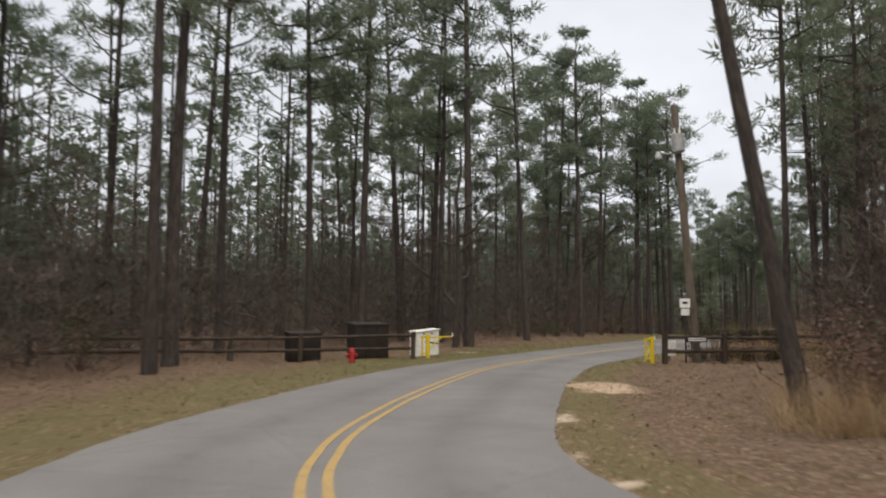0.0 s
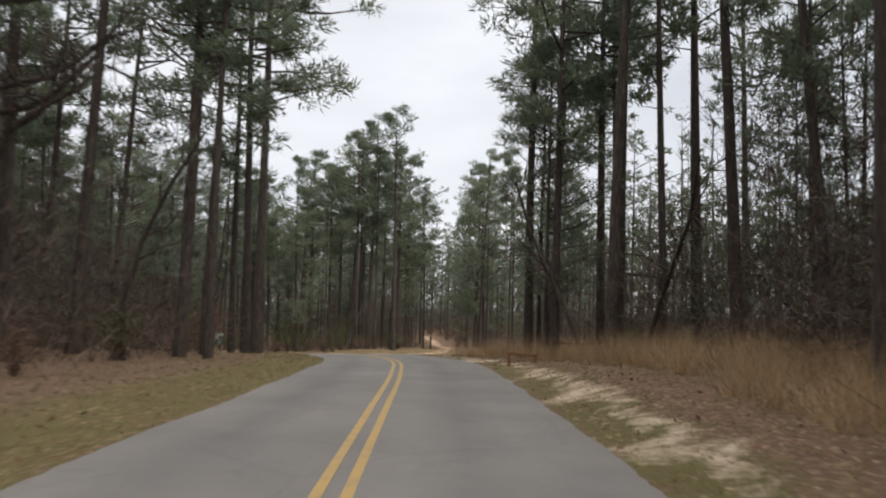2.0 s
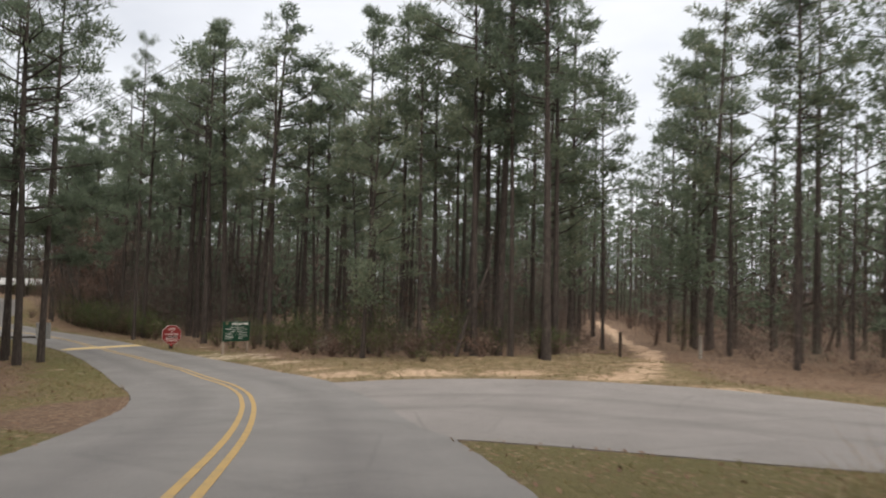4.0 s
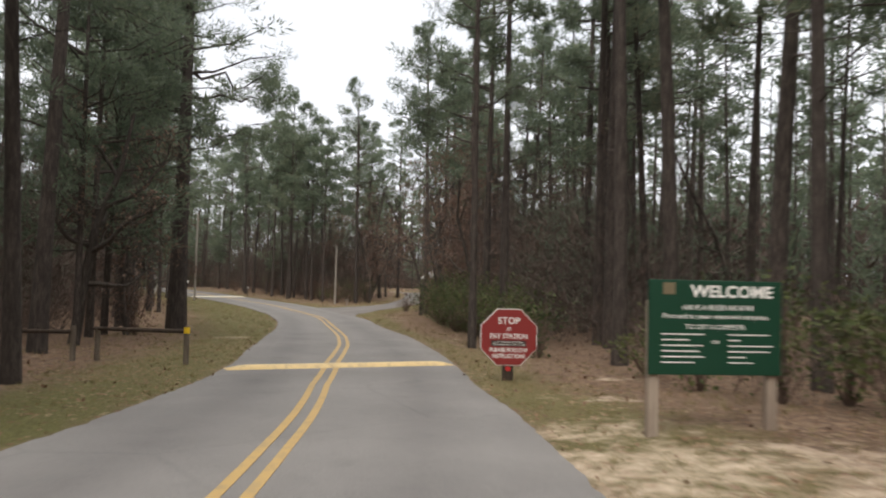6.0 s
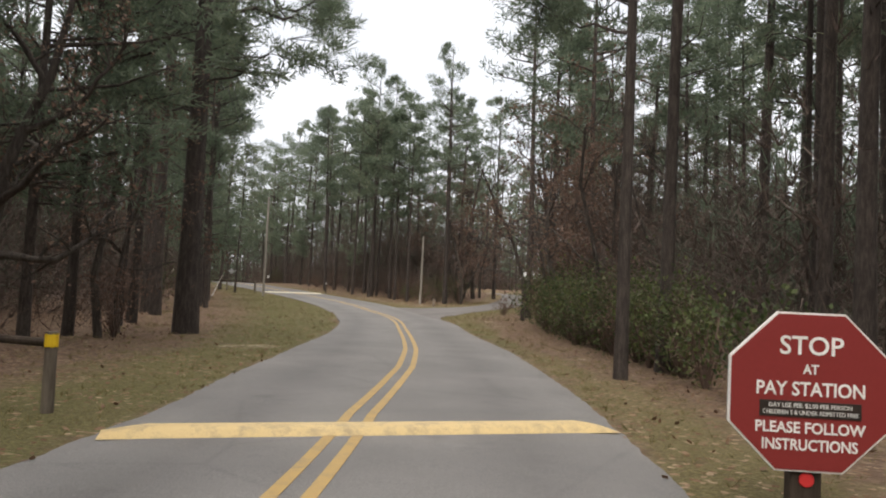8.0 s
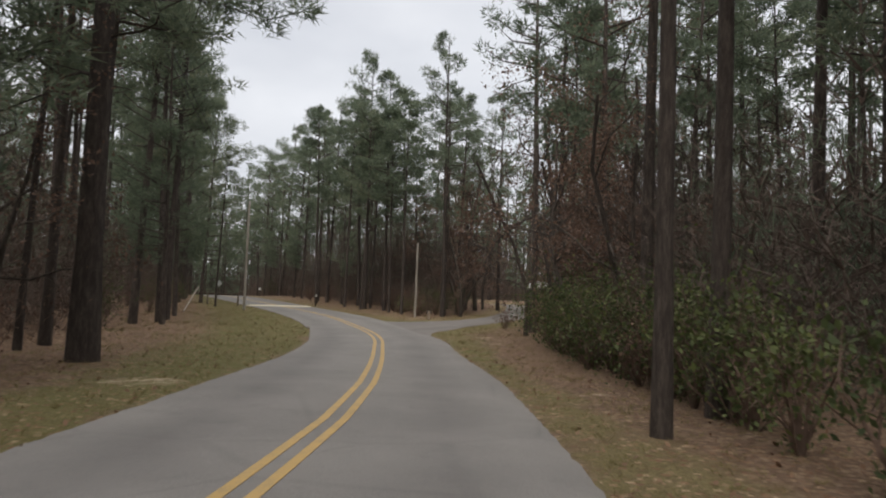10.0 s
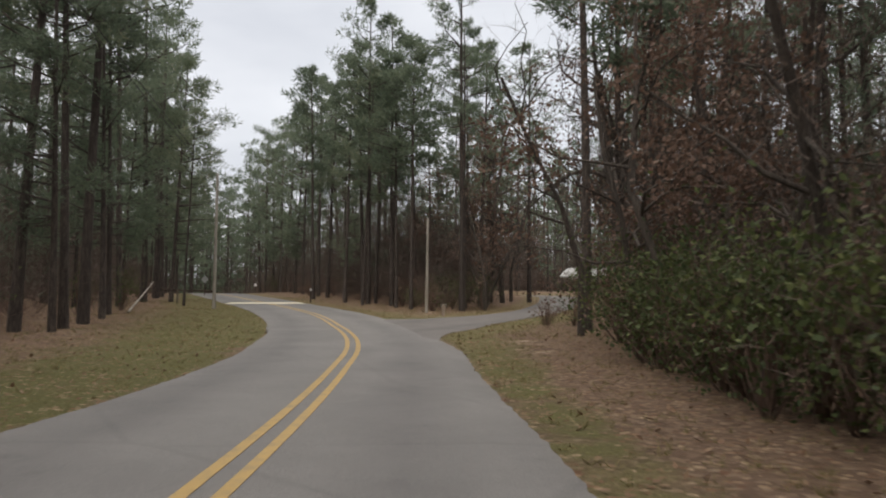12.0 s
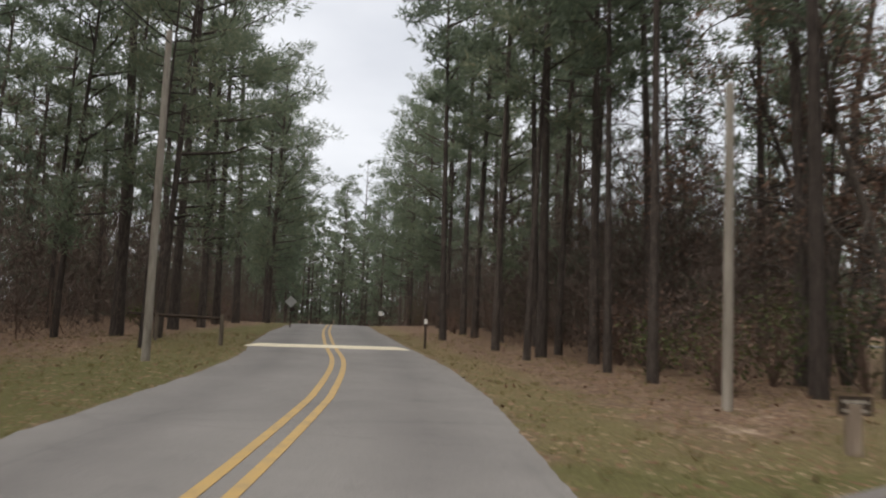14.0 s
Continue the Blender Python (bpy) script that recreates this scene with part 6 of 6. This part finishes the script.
for kind, x, y, sc, brown in ((3, -18.6, 49.8, 0.9, 0), (1, -19.6, 51.0, 1.1, 0), (4, -20.6, 52.0, 1.0, 0), (3, -21.5, 53.2, 1.0, 0), (1, -17.6, 48.6, 1.0, 0), (4, -22.6, 54.6, 0.9, 0), (1, -15.6, 45.6, 0.9, 0), (0, -14.8, 44.4, 1.1, 0), (1, -16.9, 47.2, 1.0, 0), (4, -17.4, 49.6, 0.9, 0),
                              (3, -23.4, 55.6, 0.9, 0), (1, -24.6, 56.9, 1.0, 0), (3, -25.0, 58.0, 1.0, 0), (4, -22.6, 55.2, 1.0, 0), (1, -21.6, 53.0, 1.1, 0), (4, -26.8, 59.8, 1.25, 0), (3, -43.2, 73.4, 0.8, 0), (1, -44.8, 74.0, 0.9, 0), (4, -42.0, 74.4, 0.9, 0), (3, -46.8, 74.6, 0.8, 1), (1, -48.2, 75.0, 0.9, 1), (3, -27.6, 61.4, 0.9, 0), (4, -26.8, 62.4, 1.2, 0), (1, -25.6, 59.4, 1.1, 1), (0, -13.6, 43.0, 1.2, 0), (2, -9.8, 39.6, 1.1, 0), (0, -8.6, 38.0, 1.2, 0), (1, -7.2, 36.6, 0.9, 0), (0, -5.8, 35.6, 1.1, 0), (2, -4.6, 34.4, 1.2, 0), (0, -3.6, 33.2, 1.1, 0), (2, -2.6, 31.8, 1.2, 1), (3, -1.3, 34.6, 1.45, 0), (0, -2.2, 33.6, 1.3, 0), (0, 0.4, 32.0, 1.2, 0), (0, 3.0, 31.0, 1.3, 0), (0, 5.0, 30.0, 1.2, 0), (2, 7.6, 28.4, 1.3, 0), (0, -5.0, 36.4, 1.3, 0), (0, -6.4, 37.4, 1.2, 0), (0, -1.6, 30.6, 1.2, 0),
                              (3, -0.6, 33.6, 1.2, 0), (0, -0.2, 29.6, 1.1, 0), (2, 1.2, 28.6, 1.2, 1), (0, 2.6, 28.0, 1.2, 0), (2, 4.2, 27.0, 1.2, 1), (0, 6.6, 26.6, 1.1, 0), (2, -45.6, 73.0, 1.1, 0), (2, -43.0, 71.6, 1.1, 0),
                              (1, -3.9, -61.0, 1.0, 1), (0, -3.6, -62.4, 1.1, 1), (4, -3.0, -60.4, 0.9, 0), (0, -9.6, -13.0, 1.2, 0), (3, -8.4, -1.0, 1.0, 0), (3, -8.0, 4.0, 1.1, 1), (1, -7.6, 1.6, 1.2, 1), (3, -9.4, 8.4, 1.1, 0), (3, -7.4, -4.4, 0.9, 1), (1, -51.6, 60.2, 1.0, 0), (3, -48.0, 99.0, 0.95, 0), (3, -49.6, 98.2, 0.9, 0), (3, -46.4, 100.4, 0.95, 0), (3, -49.0, 100.5, 1.0, 0), (1, -47.4, 100.8, 1.3, 0), (1, -46.6, 99.2, 1.2, 0), (3, -44.0, 99.8, 0.9, 0), (3, -45.9, 101.6, 1.0, 0), (1, -44.4, 102.2, 1.0, 0), (3, -50.6, 99.6, 1.0, 0), (3, -42.8, 103.0, 1.0, 0)):
    bush(kind, x, y, sc, float(rng.uniform(0, 360)), bool(brown))
for i, at in enumerate(np.arange(146.5, 162.5, 0.8)):
    k = int(at * 2)
    o = 4.95 + 0.1 * max(at - 156, 0) + float(rng.uniform(0, 0.5))
    bush((1, 4, 0, 3, 1)[i % 5], float(MAIN[k, 0] + MAINDIR[k, 1] * o), float(MAIN[k, 1] - MAINDIR[k, 0] * o), float(rng.uniform(0.75, 1.0)), float(rng.uniform(0, 360)), i % 7 == 5)


def hedge(x, y, turn, wide, deep, high, seed):
    """A rounded clipped hedge: stems inside a dense coat of small leaves."""
    r = np.random.default_rng(seed)
    root = tagged(new("clipped_hedge"), "dark clipped evergreen hedge behind the rail fence", "hedge", "hedges by the gate")
    root.matrix_world = pose(x, y, z_at(x, y), 0, 0, turn)
    wood = Heap()
    for _ in range(16):
        a, b = r.uniform(-0.35, 0.35) * wide, r.uniform(-0.3, 0.3) * deep
        wood.add(*tube_arrays([[a * 0.7, b * 0.7, -0.08], [a, b, high * 0.5], [a * 1.2, b * 1.2, high * 0.9]], [0.018, 0.012, 0.004], 3))
    child("branchwork", mesh_of("branchwork", *wood.done(), [TWIG]), root)
    d = r.normal(size=(4200, 3))
    d = np.sign(d) * np.abs(d) ** 0.5
    d /= (np.abs(d) ** 4).sum(1)[:, None] ** 0.25
    at = d * np.array([wide, deep, high]) / 2 * r.uniform(0.72, 1.04, (4200, 1)) + np.array([0, 0, high / 2])
    child("foliage", mesh_of("foliage", *leaf_quads(r, at, 0.032), [HEDGE]), root)


def odd_bush(kind, x, y, scale, mat, label):
    root = tagged(new("bush"), label, "bush", "roadside bushes")
    root.matrix_world = pose(x, y, z_at(x, y)) @ Matrix.Scale(scale, 4)
    child("branchwork", BUSH_MESH[kind][0], root)
    child("foliage", mesh_of("foliage", *BUSH[kind][1], [mat]), root)


odd_bush(2, -3.4, 35.2, 0.75, PALELEAF, "small pale silvery bush among the dark shrubs")
odd_bush(2, -2.5, -46.6, 0.6, REDLEAF, "small red-leaved shrub beside the clipped hedge")
hedge(-5.05, -47.2, 20, 1.6, 0.9, 1.08, 31)
hedge(-3.5, -46.6, 20, 1.55, 0.9, 1.05, 32)
bx, by = rng.uniform(-100, 35, 2600), rng.uniform(-85, 115, 2600)
bd = wooded(bx, by)
for i in [j for j in range(2600) if -0.3 < bd[j] < 9][:115]:
    bush(int(rng.integers(5)), float(bx[i]), float(by[i]), float(rng.uniform(0.6, 1.15)), float(rng.uniform(0, 360)), bool(rng.uniform() < (0.1 if bx[i] > -14 and 18 < by[i] < 50 else 0.5)))


# ---- grasses, leaves and cones on the ground ----
def tuft_arrays(seed, count, high, spread, width):
    r = np.random.default_rng(seed)
    root = np.c_[r.normal(size=(count, 2)) * spread * 0.3, np.full(count, -0.02)]
    tip = root + np.c_[r.normal(size=(count, 2)) * spread, high * r.uniform(0.5, 1.1, count)]
    a = r.uniform(0, np.pi, count)
    side = np.c_[np.cos(a), np.sin(a), np.zeros(count)] * width
    v = np.stack([root - side, root + side, tip], 1).reshape(-1, 3)
    return v, np.arange(len(v)).reshape(-1, 3)


def scatter(n, x0, x1, y0, y1):
    x, y = rng.uniform(x0, x1, n), rng.uniform(y0, y1, n)
    return x, y, paved_gap(x, y), wooded(x, y)


WIRE = [tuft_arrays(800 + i, 52, 1.2, 0.34, 0.005) for i in range(4)]
x, y, g, w = scatter(10500, -8, 18, -66, 12)
off, k = signed_main(x, y)
keep = np.where((off > 0) & (g > 2.6) & (w < 7) & (rng.uniform(size=10500) < np.where((w > -3.5) & (y > -60) & ((y > -48) | (x > -2.6)), 0.55, np.where(y > -48, 0.12, np.where(np.hypot(x + 3.8, y + 62.6) < 1.7, 0.9, 0.0)))))[0]
z = land(x, y)
rows = [(int(rng.integers(4)), x[i], y[i], z[i], rng.uniform(0, 6.28), rng.uniform(0.7, 1.3), rng.uniform(0.5, 1.05)) for i in keep]
tagged(new("tall_dry_grass", mesh_of("tall_dry_grass", *strew(WIRE, rows), [STRAW])), "tall tan dry grass along the forest edge", "grass", kind="stuff")
SHORT = [tuft_arrays(820 + i, 10, 0.11, 0.07, 0.004) for i in range(4)]
x, y, g, w = scatter(120000, -62, 12, -72, 80)
keep = np.where((g > 0.08) & (w < 0.5) & (rng.uniform(size=120000) < 0.9))[0]
z = land(x, y)
rows = [(int(rng.integers(4)), x[i], y[i], z[i], rng.uniform(0, 6.28), rng.uniform(0.7, 1.6), rng.uniform(0.5, 1.2)) for i in keep]
tagged(new("verge_grass", mesh_of("verge_grass", *strew(SHORT, rows), [TURF])), "short dormant grass on the road verges", "grass", kind="stuff")
x, y, g, w = scatter(230000, -62, 14, -68, 80)
keep = np.where((g > -0.05) & (rng.uniform(size=230000) < np.where(w > -2.0, 0.45, 0.34)) & (w < 8))[0]
at = np.c_[x[keep], y[keep], land(x[keep], y[keep]) + 0.015 + rng.uniform(0, 0.02, len(keep))]
tagged(new("fallen_leaves", mesh_of("fallen_leaves", *leaf_quads(rng, at, 0.042, 0.6), [LITTER])), "scattered dry brown and pale fallen leaves", "leaves", kind="stuff")
